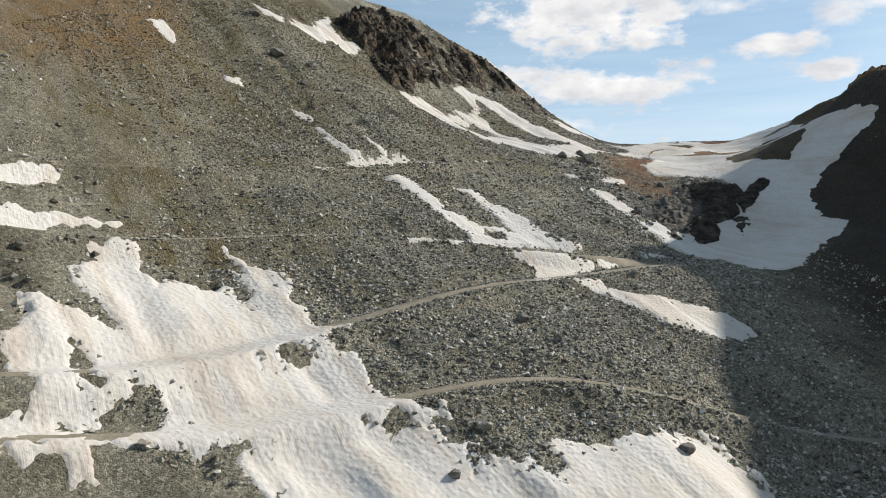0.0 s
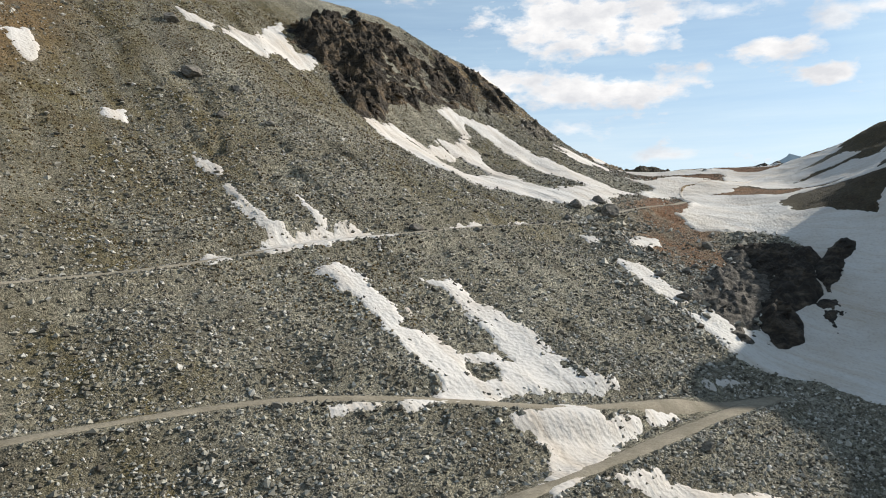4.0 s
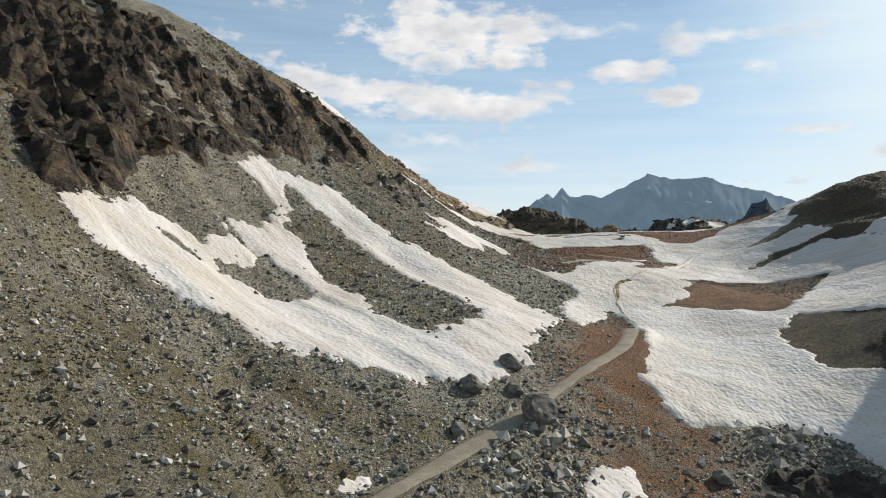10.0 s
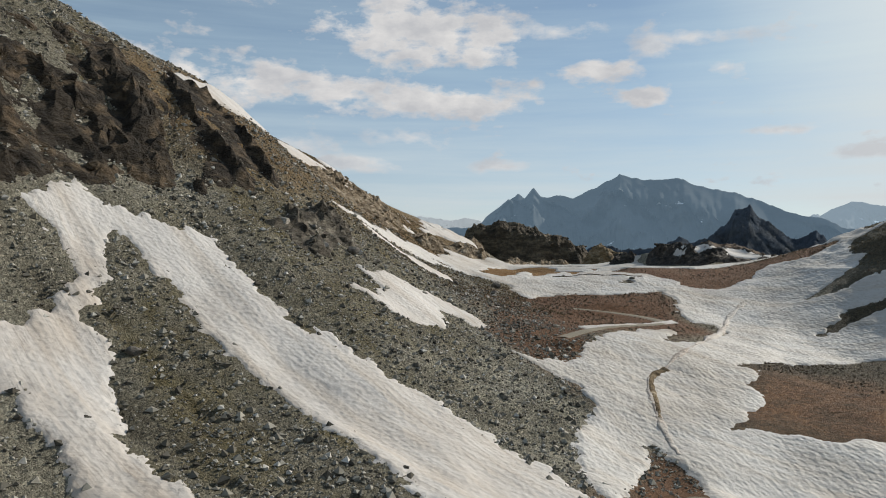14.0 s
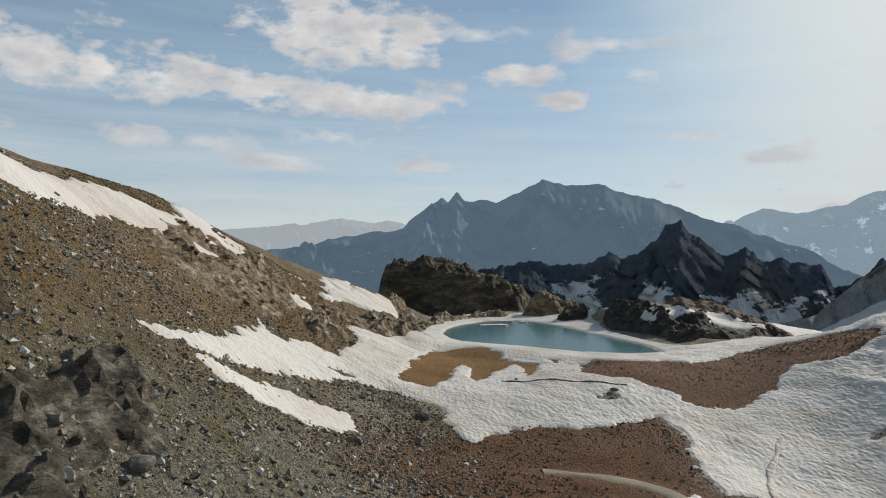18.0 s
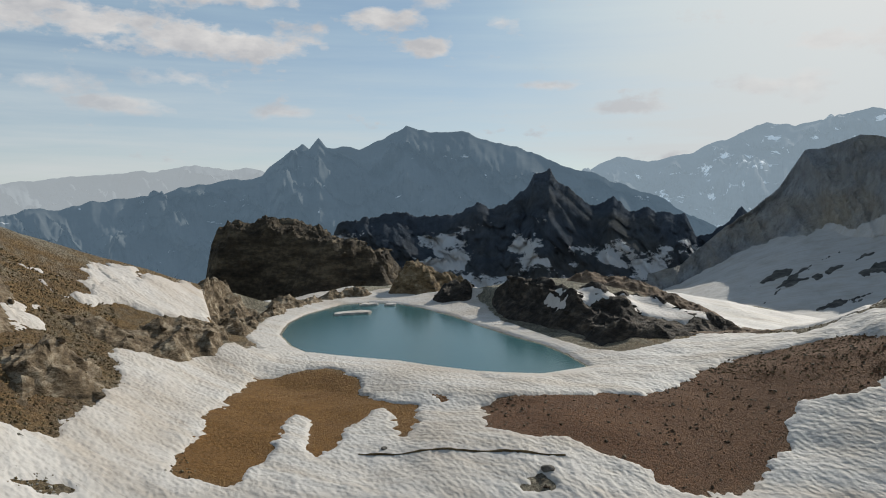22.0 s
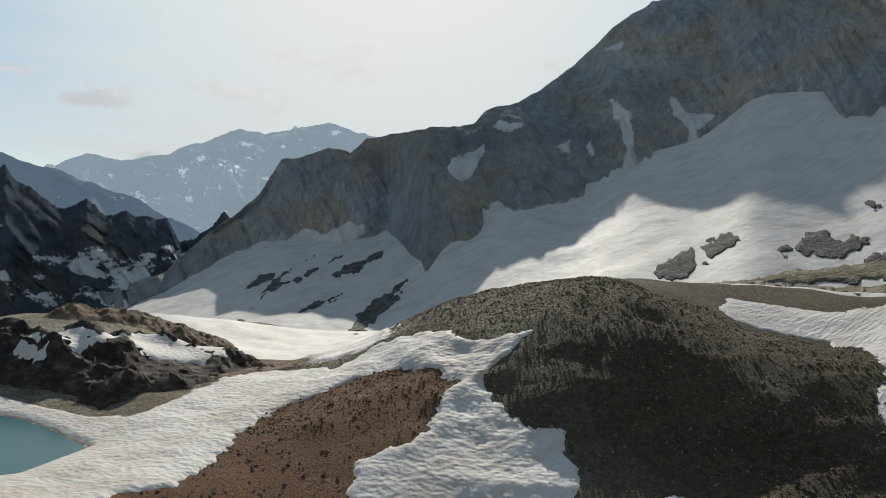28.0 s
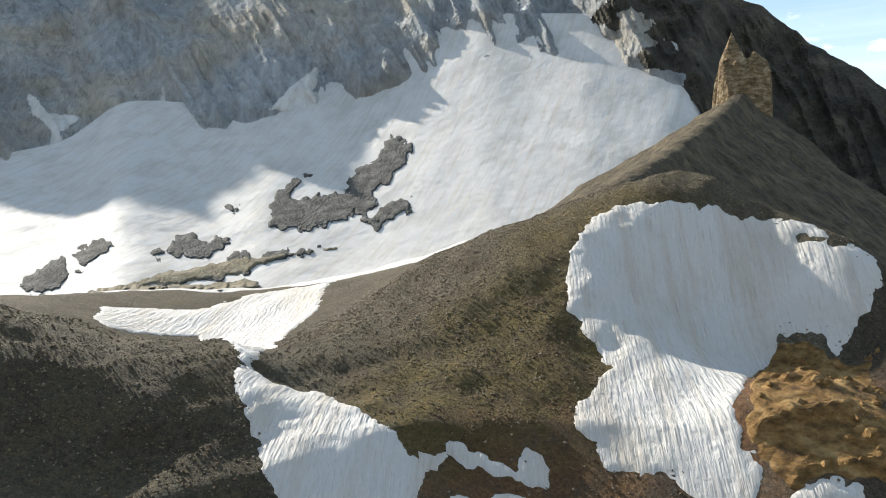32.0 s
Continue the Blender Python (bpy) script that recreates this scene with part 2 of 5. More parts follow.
def noise_at(n, l, size, detail=6, rough=0.6):
    t = n.new("ShaderNodeTexNoise")
    t.inputs["Scale"].default_value, t.inputs["Detail"].default_value, t.inputs["Roughness"].default_value = 1, detail, rough
    l.new(place(n, l, size), t.inputs["Vector"])
    return t.outputs[0]


def streaks(n, l, across, along_, detail=5, rough=0.6, fall=(0.61, -0.79)):
    """Noise drawn out down a fall line, by default that of the big slope."""
    geo = n.new("ShaderNodeNewGeometry")
    both = n.new("ShaderNodeCombineXYZ")
    for k, d in enumerate(((-fall[1] / across, fall[0] / across, 0), (fall[0] / along_, fall[1] / along_, 0))):
        dot = n.new("ShaderNodeVectorMath")
        dot.operation = "DOT_PRODUCT"
        dot.inputs[1].default_value = d
        l.new(geo.outputs["Position"], dot.inputs[0])
        l.new(dot.outputs["Value"], both.inputs[k])
    t = n.new("ShaderNodeTexNoise")
    t.inputs["Scale"].default_value, t.inputs["Detail"].default_value, t.inputs["Roughness"].default_value = 1, detail, rough
    l.new(both.outputs[0], t.inputs["Vector"])
    return t.outputs[0]


def cells(n, l, size, feature="F1", out="Distance"):
    t = n.new("ShaderNodeTexVoronoi")
    t.feature = feature
    t.inputs["Scale"].default_value = 1
    l.new(place(n, l, size), t.inputs["Vector"])
    return t.outputs[out]


def ramp(n, l, src, stops):
    r = n.new("ShaderNodeValToRGB")
    e = r.color_ramp.elements
    while len(e) < len(stops):
        e.new(0.5)
    for k, (p, c) in zip(e, stops):
        k.position, k.color = p, (*c, 1) if len(c) == 3 else c
    l.new(src, r.inputs[0])
    return r.outputs[0]


def mix(n, l, a, b, f, how="MIX"):
    m = n.new("ShaderNodeMix")
    m.data_type, m.blend_type = "RGBA", how
    for v, s in ((f, 0), (a, 6), (b, 7)):
        if isinstance(v, (int, float)):
            m.inputs[s].default_value = v
        elif isinstance(v, tuple):
            m.inputs[s].default_value = (*v, 1)
        else:
            l.new(v, m.inputs[s])
    return m.outputs[2]


def maths(n, l, how, a, b=0.5):
    m = n.new("ShaderNodeMath")
    m.operation = how
    for k, v in enumerate((a, b)):
        if isinstance(v, (int, float)):
            m.inputs[k].default_value = v
        else:
            l.new(v, m.inputs[k])
    return m.outputs[0]


def bump(n, l, b, height, strength, dist):
    k = n.new("ShaderNodeBump")
    k.inputs["Strength"].default_value, k.inputs["Distance"].default_value = strength, dist
    l.new(height, k.inputs["Height"])
    l.new(k.outputs[0], b.inputs["Normal"])


def build_sky(nt):
    """Clear-air sky with a pale veil low down and a few cumulus clouds, by bearing and height in degrees."""
    n, l = nt.nodes, nt.links
    n.clear()
    out = n.new("ShaderNodeOutputWorld")
    sky = n.new("ShaderNodeTexSky")
    sky.sky_type, sky.sun_disc = "NISHITA", False
    sky.sun_elevation, sky.sun_rotation = radians(SUN_EL), radians(SUN_AZ)
    sky.altitude, sky.air_density, sky.dust_density, sky.ozone_density = 2300, 1.0, 2.4, 0.5
    clear = n.new("ShaderNodeBackground")
    clear.inputs["Strength"].default_value = 0.092
    l.new(mix(n, l, sky.outputs[0], (0.86, 1.0, 1.05), 1.0, "MULTIPLY"), clear.inputs["Color"])
    tc = n.new("ShaderNodeTexCoord")
    sep = n.new("ShaderNodeSeparateXYZ")
    l.new(tc.outputs["Generated"], sep.inputs[0])
    az = maths(n, l, "MULTIPLY", maths(n, l, "ARCTAN2", sep.outputs[0], sep.outputs[1]), 57.296)
    el = maths(n, l, "MULTIPLY", maths(n, l, "ARCSINE", sep.outputs[2]), 57.296)
    at = n.new("ShaderNodeCombineXYZ")
    l.new(az, at.inputs[0]), l.new(el, at.inputs[1])

    def grain(sx, sy, detail, rough, shift=0.0):
        mp = n.new("ShaderNodeMapping")
        mp.inputs["Scale"].default_value, mp.inputs["Location"].default_value = (1 / sx, 1 / sy, 1), (shift, shift * 0.7, 0)
        l.new(at.outputs[0], mp.inputs["Vector"])
        t = n.new("ShaderNodeTexNoise")
        t.inputs["Scale"].default_value, t.inputs["Detail"].default_value, t.inputs["Roughness"].default_value = 1, detail, rough
        l.new(mp.outputs[0], t.inputs["Vector"])
        return t.outputs[0]

    def puffs(items):
        total = None
        for a, e, sa, se in items:
            d = n.new("ShaderNodeVectorMath")
            d.operation = "SUBTRACT"
            d.inputs[1].default_value = (a, e, 0)
            l.new(at.outputs[0], d.inputs[0])
            k = n.new("ShaderNodeVectorMath")
            k.operation = "MULTIPLY"
            k.inputs[1].default_value = (1 / sa, 1 / se, 0)
            l.new(d.outputs[0], k.inputs[0])
            r = n.new("ShaderNodeVectorMath")
            r.operation = "LENGTH"
            l.new(k.outputs[0], r.inputs[0])
            v = maths(n, l, "MAXIMUM", maths(n, l, "SUBTRACT", 1.0, maths(n, l, "MULTIPLY", r.outputs["Value"], 0.7)), 0.0)
            total = v if total is None else maths(n, l, "MAXIMUM", total, v)
        return total

    thick = puffs([(11, 17.3, 5.6, 3.6), (15.5, 16.6, 4.0, 2.4), (19, 16.2, 3.6, 2.0), (15, 12.0, 9.5, 1.25), (8, 12.4, 4.5, 1.5), (1.5, 12.9, 4.2, 1.9), (-2.5, 13.2, 2.8, 1.7), (-8, 13.2, 4.6, 2.6), (-14, 12.6, 5, 2.4), (27.4, 14.0, 2.5, 0.8), (30.4, 11.8, 2.4, 0.62), (64.5, 11.6, 4.0, 1.8), (58.2, 10.8, 3.0, 1.0), (110, 22, 14, 4), (150, 11, 6, 2.5), (155, 5, 9, 1.5), (-60, 18, 18, 5), (-150, 22, 22, 5)])
    thin = puffs([(24, 16.8, 4.0, 0.8), (34, 15.8, 4.6, 0.55), (31.5, 15.2, 2.0, 0.7), (13.6, 9.1, 3.4, 1.0), (-0.6, 8.6, 2.8, 0.9), (4.7, 8.6, 2.8, 1.0), (9, 7.2, 4, 0.7), (57.6, 8.6, 1.5, 1.5), (55, 8.4, 3, 0.6), (45, 7.2, 4, 0.5), (40, 9.0, 3, 0.4), (20, 7.0, 3, 0.5), (36, 13.6, 2.0, 0.7)])
    rag = grain(5.5, 2.4, 7, 0.58)
    fine = grain(1.6, 1.0, 5, 0.6, 3.0)
    rough = maths(n, l, "ADD", maths(n, l, "MULTIPLY", maths(n, l, "SUBTRACT", rag, 0.5), 2.7), maths(n, l, "MULTIPLY", maths(n, l, "SUBTRACT", fine, 0.5), 1.0))
    full = ramp(n, l, maths(n, l, "ADD", thick, rough), [(0.3, (0,) * 3), (0.7, (1,) * 3)])
    wisp = ramp(n, l, maths(n, l, "ADD", thin, rough), [(0.28, (0,) * 3), (0.85, (0.8,) * 3)])
    streak = ramp(n, l, grain(22, 1.6, 6, 0.6, 7.0), [(0.35, (0,) * 3), (0.75, (1,) * 3)])
    low = ramp(n, l, maths(n, l, "MULTIPLY", maths(n, l, "ADD", el, 4.0), 1 / 24), [(0.1, (0.95,) * 3), (0.35, (0.9,) * 3), (0.62, (0.6,) * 3), (1.0, (0.36,) * 3)])
    veil = maths(n, l, "MULTIPLY", low, maths(n, l, "ADD", maths(n, l, "MULTIPLY", streak, 0.45), 0.55))
    body = ramp(n, l, maths(n, l, "ADD", maths(n, l, "MULTIPLY", grain(5.5, 2.4, 5, 0.55, 0.16), 0.7), maths(n, l, "MULTIPLY", fine, 0.3)), [(0.38, (1.0, 0.98, 0.96)), (0.62, (0.68, 0.69, 0.72))])
    near = puffs([(66, 21, 27, 19)])
    veil = maths(n, l, "MINIMUM", maths(n, l, "ADD", veil, ramp(n, l, near, [(0.05, (0,) * 3), (0.75, (0.95,) * 3)])), 1.0)
    white = n.new("ShaderNodeBackground")
    white.inputs["Strength"].default_value = 0.86
    l.new(body, white.inputs["Color"])
    pale = n.new("ShaderNodeBackground")
    pale.inputs["Strength"].default_value = 0.82
    l.new(ramp(n, l, maths(n, l, "MULTIPLY", maths(n, l, "ADD", el, 4.0), 1 / 24), [(0.3, (0.88, 0.92, 0.93)), (0.75, (0.74, 0.92, 1.0))]), pale.inputs["Color"])
    one, two = n.new("ShaderNodeMixShader"), n.new("ShaderNodeMixShader")
    l.new(veil, one.inputs[0]), l.new(clear.outputs[0], one.inputs[1]), l.new(pale.outputs[0], one.inputs[2])
    l.new(maths(n, l, "MAXIMUM", full, wisp), two.inputs[0]), l.new(one.outputs[0], two.inputs[1]), l.new(white.outputs[0], two.inputs[2])
    blaze = n.new("ShaderNodeBackground")
    blaze.inputs["Color"].default_value, blaze.inputs["Strength"].default_value = (1, 1, 0.98, 1), 0.9
    last = n.new("ShaderNodeMixShader")
    l.new(ramp(n, l, puffs([(67, 21, 23, 16)]), [(0.03, (0,) * 3), (0.75, (1,) * 3)]), last.inputs[0]), l.new(two.outputs[0], last.inputs[1]), l.new(blaze.outputs[0], last.inputs[2])
    l.new(last.outputs[0], out.inputs["Surface"])


build_sky(world.node_tree)


def stony(name, tones, pebble=0.55, zones=False, lift=0.45):
    """Loose stone: two sizes of broken pieces over a mottled ground."""
    m, n, l, b = material(name, 0.92)
    ground = ramp(n, l, noise_at(n, l, 9.0, 8, 0.65), [(0.3, tones[0]), (0.5, tones[1]), (0.7, tones[2])])
    tint = cells(n, l, pebble, "F1", "Color")
    grey = n.new("ShaderNodeRGBToBW")
    l.new(tint, grey.inputs[0])
    value = ramp(n, l, grey.outputs[0], [(0.2, (0.62,) * 3), (0.5, (1.0,) * 3), (0.8, (1.45,) * 3)])
    grit = n.new("ShaderNodeRGBToBW")
    l.new(cells(n, l, pebble * 0.42, "F1", "Color"), grit.inputs[0])
    grit = ramp(n, l, grit.outputs[0], [(0.2, (0.62,) * 3), (0.5, (1.0,) * 3), (0.82, (1.5,) * 3)])
    col = mix(n, l, ground, value, 0.8, "MULTIPLY")
    col = mix(n, l, col, grit, 0.7, "MULTIPLY")
    fine = ramp(n, l, noise_at(n, l, 0.35, 4, 0.7), [(0.3, (0.7,) * 3), (0.7, (1.25,) * 3)])
    col = mix(n, l, col, fine, 0.7, "MULTIPLY")
    run = streaks(n, l, 4.0, 30.0)
    col = mix(n, l, col, ramp(n, l, run, [(0.35, (0.62, 0.6, 0.57)), (0.5, (1, 1, 1)), (0.65, (1.2, 1.2, 1.18))]), 0.9, "MULTIPLY")
    if zones:
        soft = ramp(n, l, noise_at(n, l, 3.5, 6, 0.65), [(0.33, (0.35,) * 3), (0.55, (1.0,) * 3)])
        spread = maths(n, l, "MULTIPLY", soft, ramp(n, l, run, [(0.42, (0.08,) * 3), (0.55, (1.0,) * 3)]))
        clump = ramp(n, l, noise_at(n, l, 0.6, 7, 0.8), [(0.33, (0.35, 0.34, 0.33)), (0.5, (0.95,) * 3), (0.66, (1.65, 1.6, 1.5))])
        clump = mix(n, l, clump, ramp(n, l, noise_at(n, l, 7.0, 7, 0.7), [(0.35, (0.75, 0.62, 0.5)), (0.5, (1.0, 1.0, 1.0)), (0.68, (1.25, 1.2, 1.05))]), 1.0, "MULTIPLY")
        for key, c in zones:
            a = n.new("ShaderNodeAttribute")
            a.attribute_name = key
            f = maths(n, l, "MULTIPLY", a.outputs["Fac"], 0.95 if key in ("ochre", "russet", "turf") else 0.95 if key == "umber" else soft if key in ("rust", "heath", "shade_olive") else spread)
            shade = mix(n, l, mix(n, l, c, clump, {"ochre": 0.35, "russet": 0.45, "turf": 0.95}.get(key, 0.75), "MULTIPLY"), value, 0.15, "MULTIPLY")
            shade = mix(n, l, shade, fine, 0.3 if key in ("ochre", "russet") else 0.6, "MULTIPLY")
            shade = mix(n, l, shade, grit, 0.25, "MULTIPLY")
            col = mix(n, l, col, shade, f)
    l.new(col, b.inputs["Base Color"])
    h = maths(n, l, "ADD", maths(n, l, "ADD", maths(n, l, "MULTIPLY", cells(n, l, pebble), -0.4), maths(n, l, "MULTIPLY", cells(n, l, pebble * 0.42), -0.35)), maths(n, l, "MULTIPLY", noise_at(n, l, 0.9, 8, 0.8), 1.5))
    for key in ("ochre", "russet", "turf") if zones else ():
        a = n.new("ShaderNodeAttribute")
        a.attribute_name = key
        h = maths(n, l, "MULTIPLY", h, maths(n, l, "SUBTRACT", 1.0, maths(n, l, "MULTIPLY", a.outputs["Fac"], 0.35 if key == "turf" else 0.65)))
    bump(n, l, b, h, 1.0, lift)
    return m


def rocky(name, dark, mid, light, size=5.0, lift=0.8, slant=(1.0, 1.0, 2.6)):
    m, n, l, b = material(name, 0.9)
    band = noise_at(n, l, (size * slant[0], size * slant[1], size / slant[2]), 9, 0.68)
    col = ramp(n, l, band, [(0.34, dark), (0.5, mid), (0.68, light)])
    stain = ramp(n, l, noise_at(n, l, 0.9, 6, 0.7), [(0.3, (0.5,) * 3), (0.7, (1.4,) * 3)])
    col = mix(n, l, col, stain, 0.75, "MULTIPLY")
    l.new(col, b.inputs["Base Color"])
    h = maths(n, l, "ADD", noise_at(n, l, (2.2, 2.2, 1.1), 9, 0.7), maths(n, l, "MULTIPLY", cells(n, l, 1.3), -0.5))
    bump(n, l, b, h, 1.0, lift)
    return m


def snowy(name, tone, dirt, cup=1.1, lift=0.35, lines=None, hollow=0.0, groove=0.6, fall=(0.61, -0.79)):
    """Old snow: dust in broad bands, dirty runnels down the slope, cupped hollows."""
    m, n, l, b = material(name, 0.7)
    col = ramp(n, l, noise_at(n, l, 14, 7, 0.62), [(0.34, dirt), (0.56, tone), (1.0, tone)])
    col = mix(n, l, col, ramp(n, l, streaks(n, l, 2.2, 26.0, 6, 0.65, fall), [(0.34, (0.9, 0.84, 0.77)), (0.52, (1, 1, 1))]), 0.9, "MULTIPLY")
    speck = ramp(n, l, noise_at(n, l, 0.5, 6, 0.78), [(0.27, (0.5, 0.46, 0.42)), (0.38, (1, 1, 1))])
    col = mix(n, l, col, speck, 0.7, "MULTIPLY")
    col = mix(n, l, col, ramp(n, l, streaks(n, l, 0.28, 3.2, 4, 0.65, fall), [(0.28, (0.74, 0.7, 0.66)), (0.44, (1, 1, 1))]), 0.8, "MULTIPLY")
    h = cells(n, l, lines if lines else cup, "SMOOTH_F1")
    # colour grows darker towards the middle of each cell
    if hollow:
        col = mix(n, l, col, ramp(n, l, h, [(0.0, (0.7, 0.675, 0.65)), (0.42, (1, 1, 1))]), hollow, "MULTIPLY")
    l.new(col, b.inputs["Base Color"])
    h = maths(n, l, "ADD", h, maths(n, l, "MULTIPLY", noise_at(n, l, cup * 0.8, 5, 0.65), 0.6))
    h = maths(n, l, "ADD", h, maths(n, l, "MULTIPLY", streaks(n, l, 0.45, 4.5, 4, 0.6, fall), groove))
    bump(n, l, b, h, 0.8, lift)
    return m


SCREE = stony("scree", [(0.14, 0.127, 0.094), (0.226, 0.209, 0.16), (0.3, 0.283, 0.228)], 0.3,
              zones=[("umber", (0.04, 0.032, 0.025)), ("olive", (0.13, 0.109, 0.058)), ("turf", (0.062, 0.05, 0.03)), ("rust", (0.16, 0.085, 0.042)), ("shade_olive", (0.094, 0.07, 0.025)), ("heath", (0.18, 0.118, 0.055)), ("ochre", (0.165, 0.085, 0.022)), ("russet", (0.106, 0.049, 0.021))])
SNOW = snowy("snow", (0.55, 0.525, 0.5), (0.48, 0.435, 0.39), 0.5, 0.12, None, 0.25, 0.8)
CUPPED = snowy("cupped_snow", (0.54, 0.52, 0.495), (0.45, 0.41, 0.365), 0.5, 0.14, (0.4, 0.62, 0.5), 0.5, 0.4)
RUNNEL = snowy("runnelled_snow", (0.54, 0.52, 0.5), (0.47, 0.44, 0.4), 0.5, 0.3, (0.9, 0.7, 1.0), 0.0, 2.2, (-0.87, 0.5))
CRAG = rocky("crag_rock", (0.012, 0.01, 0.008), (0.044, 0.034, 0.024), (0.17, 0.12, 0.072), 4.5, 1.1, (1.0, 1.0, 1.6))
BLACK = rocky("black_rock", (0.014, 0.012, 0.01), (0.038, 0.031, 0.025), (0.12, 0.096, 0.072), 3.0)
RIB = rocky("rib_rock", (0.025, 0.021, 0.016), (0.075, 0.063, 0.047), (0.24, 0.21, 0.165), 2.0, 0.6)
RUBBLE = rocky("dark_rubble", (0.03, 0.026, 0.022), (0.07, 0.062, 0.052), (0.17, 0.15, 0.13), 1.2, 0.5)
RUSTY = rocky("rusty_rock", (0.04, 0.028, 0.02), (0.12, 0.08, 0.052), (0.25, 0.18, 0.12), 4.0, 0.5)
PALE = rocky("pale_brown_rock", (0.04, 0.03, 0.018), (0.17, 0.125, 0.078), (0.42, 0.36, 0.27), 2.2, 0.8)
BROWN = rocky("brown_rock", (0.05, 0.036, 0.02), (0.165, 0.113, 0.058), (0.33, 0.265, 0.175), 3.2, 0.6)


# ---- mesh helpers ----
def mesh_from(name, v, quads):
    me = bpy.data.meshes.new(name)
    v, quads = np.asarray(v, np.float32), np.asarray(quads, np.int32)
    k = quads.shape[1]
    me.vertices.add(len(v))
    me.vertices.foreach_set("co", v.ravel())
    me.loops.add(quads.size)
    me.loops.foreach_set("vertex_index", quads.ravel())
    me.polygons.add(len(quads))
    me.polygons.foreach_set("loop_start", np.arange(0, quads.size, k, dtype=np.int32))
    me.polygons.foreach_set("use_smooth", np.ones(len(quads), bool))
    me.update(calc_edges=True)
    return me


def grid_quads(nx, ny):
    i = np.arange(nx * ny).reshape(ny, nx)
    return np.stack([i[:-1, :-1], i[:-1, 1:], i[1:, 1:], i[1:, :-1]], -1).reshape(-1, 4)


def sheet(name, x, y, z, mat, keep=None, smooth_shade=True):
    q = grid_quads(x.shape[1], x.shape[0])
    v = np.stack([x.ravel(), y.ravel(), z.ravel()], 1)
    if keep is not None:
        q = q[keep.ravel()[q].any(1)]
        used = np.unique(q)
        table = np.full(len(v), -1)
        table[used] = np.arange(len(used))
        v, q = v[used], table[q]
    me = mesh_from(name, v, q)
    if not smooth_shade:
        me.polygons.foreach_set("use_smooth", np.zeros(len(me.polygons), bool))
    me.materials.append(mat)
    return new(name, me)


def drape(name, ring, mat, thick=0.14, step=0.36, ragged=1.2, holes=(), edge=0.45, cup=0.0, rough_size=2.6):
    """A thin layer lying on the land inside a ring, its edge frayed into fingers down the slope."""
    p = np.array(ring, float)
    lo, hi = p.min(0) - 3, p.max(0) + 3
    x, y = np.meshgrid(np.arange(lo[0], hi[0] + step, step), np.arange(lo[1], hi[1] + step, step))
    d = inside_distance(x, y, ring)
    calm = 1.0
    for hole in holes:
        hole, grow = hole if isinstance(hole, tuple) else (hole, 0.0)
        e = -grow - inside_distance(x, y, hole)
        d = np.minimum(d, e)
        if hole is LAKE_RING:
            calm = 0.15 + 0.85 * smooth(2, 8, e)
    u, v = x * 0.79 + y * 0.61, x * 0.61 - y * 0.79
    d = d + calm * ragged * (1.5 * fbm(x, y, rough_size, 5, 31, 0.68) + 1.3 * fbm(u, v * 0.22, 1.3, 3, 33) + 0.8 * fbm(x, y, 0.9, 3, 35, 0.7)) + 0.15 * ragged
    z = land(x, y, 0.0) + np.clip(d * edge, -0.5, thick) * (1 + 0.3 * fbm(x, y, 5, 2, 5))
    if cup:
        u, w = x * 0.89 + y * 0.45 + 0.8 * fbm(x, y, 6, 2, 3), x * 0.45 - y * 0.89
        z = z + cup * (0.5 - 2 * np.abs(vnoise(u / 0.42, w / 0.9, 77)) - 1.2 * np.abs(vnoise(u / 0.4, w / 0.6, 78))) * smooth(0, 2, d) * (0.75 + 0.8 * fbm(x, y, 18, 2, 79))
    SNOW_PATCHES.append((ring, holes))
    return sheet(name, x, y, z, mat, d > -0.4)


SNOW_PATCHES = []


def crag(name, ring, mat, height, step=0.7, jag=1.5, size=6.0, edge=2.5, seed=40, top=False, dip=(0.8, 0.3), wob=2.4, draw=0.45):
    """Broken, tilted rock standing out of the land inside a ring."""
    p = np.array(ring, float)
    lo, hi = p.min(0) - 4, p.max(0) + 4
    x, y = np.meshgrid(np.arange(lo[0], hi[0] + step, step), np.arange(lo[1], hi[1] + step, step))
    d = inside_distance(x, y, ring) + wob * fbm(x, y, 2.5 * wob, 4, seed)
    up = smooth(-0.5, edge, d)
    z = land(x, y)
    body = height(x, y) if callable(height) else height
    body = np.maximum(body - z, 0) if top else body
    ribs = ridged(x * dip[0] - y * dip[1], (x * dip[1] + y * dip[0]) * draw, size, 5, seed, 0.6) - 0.9
    steps = np.floor((z + 1.5 * fbm(x, y, 8, 3, seed + 2)) / 1.7)
    ledge = (z + 1.5 * fbm(x, y, 8, 3, seed + 2)) / 1.7 - steps
    rise = (body + jag * ribs + 0.9 * jag * fbm(x * dip[0] - y * dip[1], (x * dip[1] + y * dip[0]) * 0.6, size * 0.3, 4, seed + 5) + 0.35 * jag * (smooth(0.2, 0.6, ledge) - ledge) * 1.7)
    z = z - 0.6 * (1 - up) + up * np.maximum(rise, 0.25 + 0.1 * rise)
    x = x + up * 0.35 * fbm(x, y, 2.5, 3, seed + 9) * jag
    y = y + up * 0.35 * fbm(x + 50, y, 2.5, 3, seed + 8) * jag
    SURFACE[name] = x, y, z
    return sheet(name, x, y, z, mat, d > -0.8, False)


SURFACE = {}


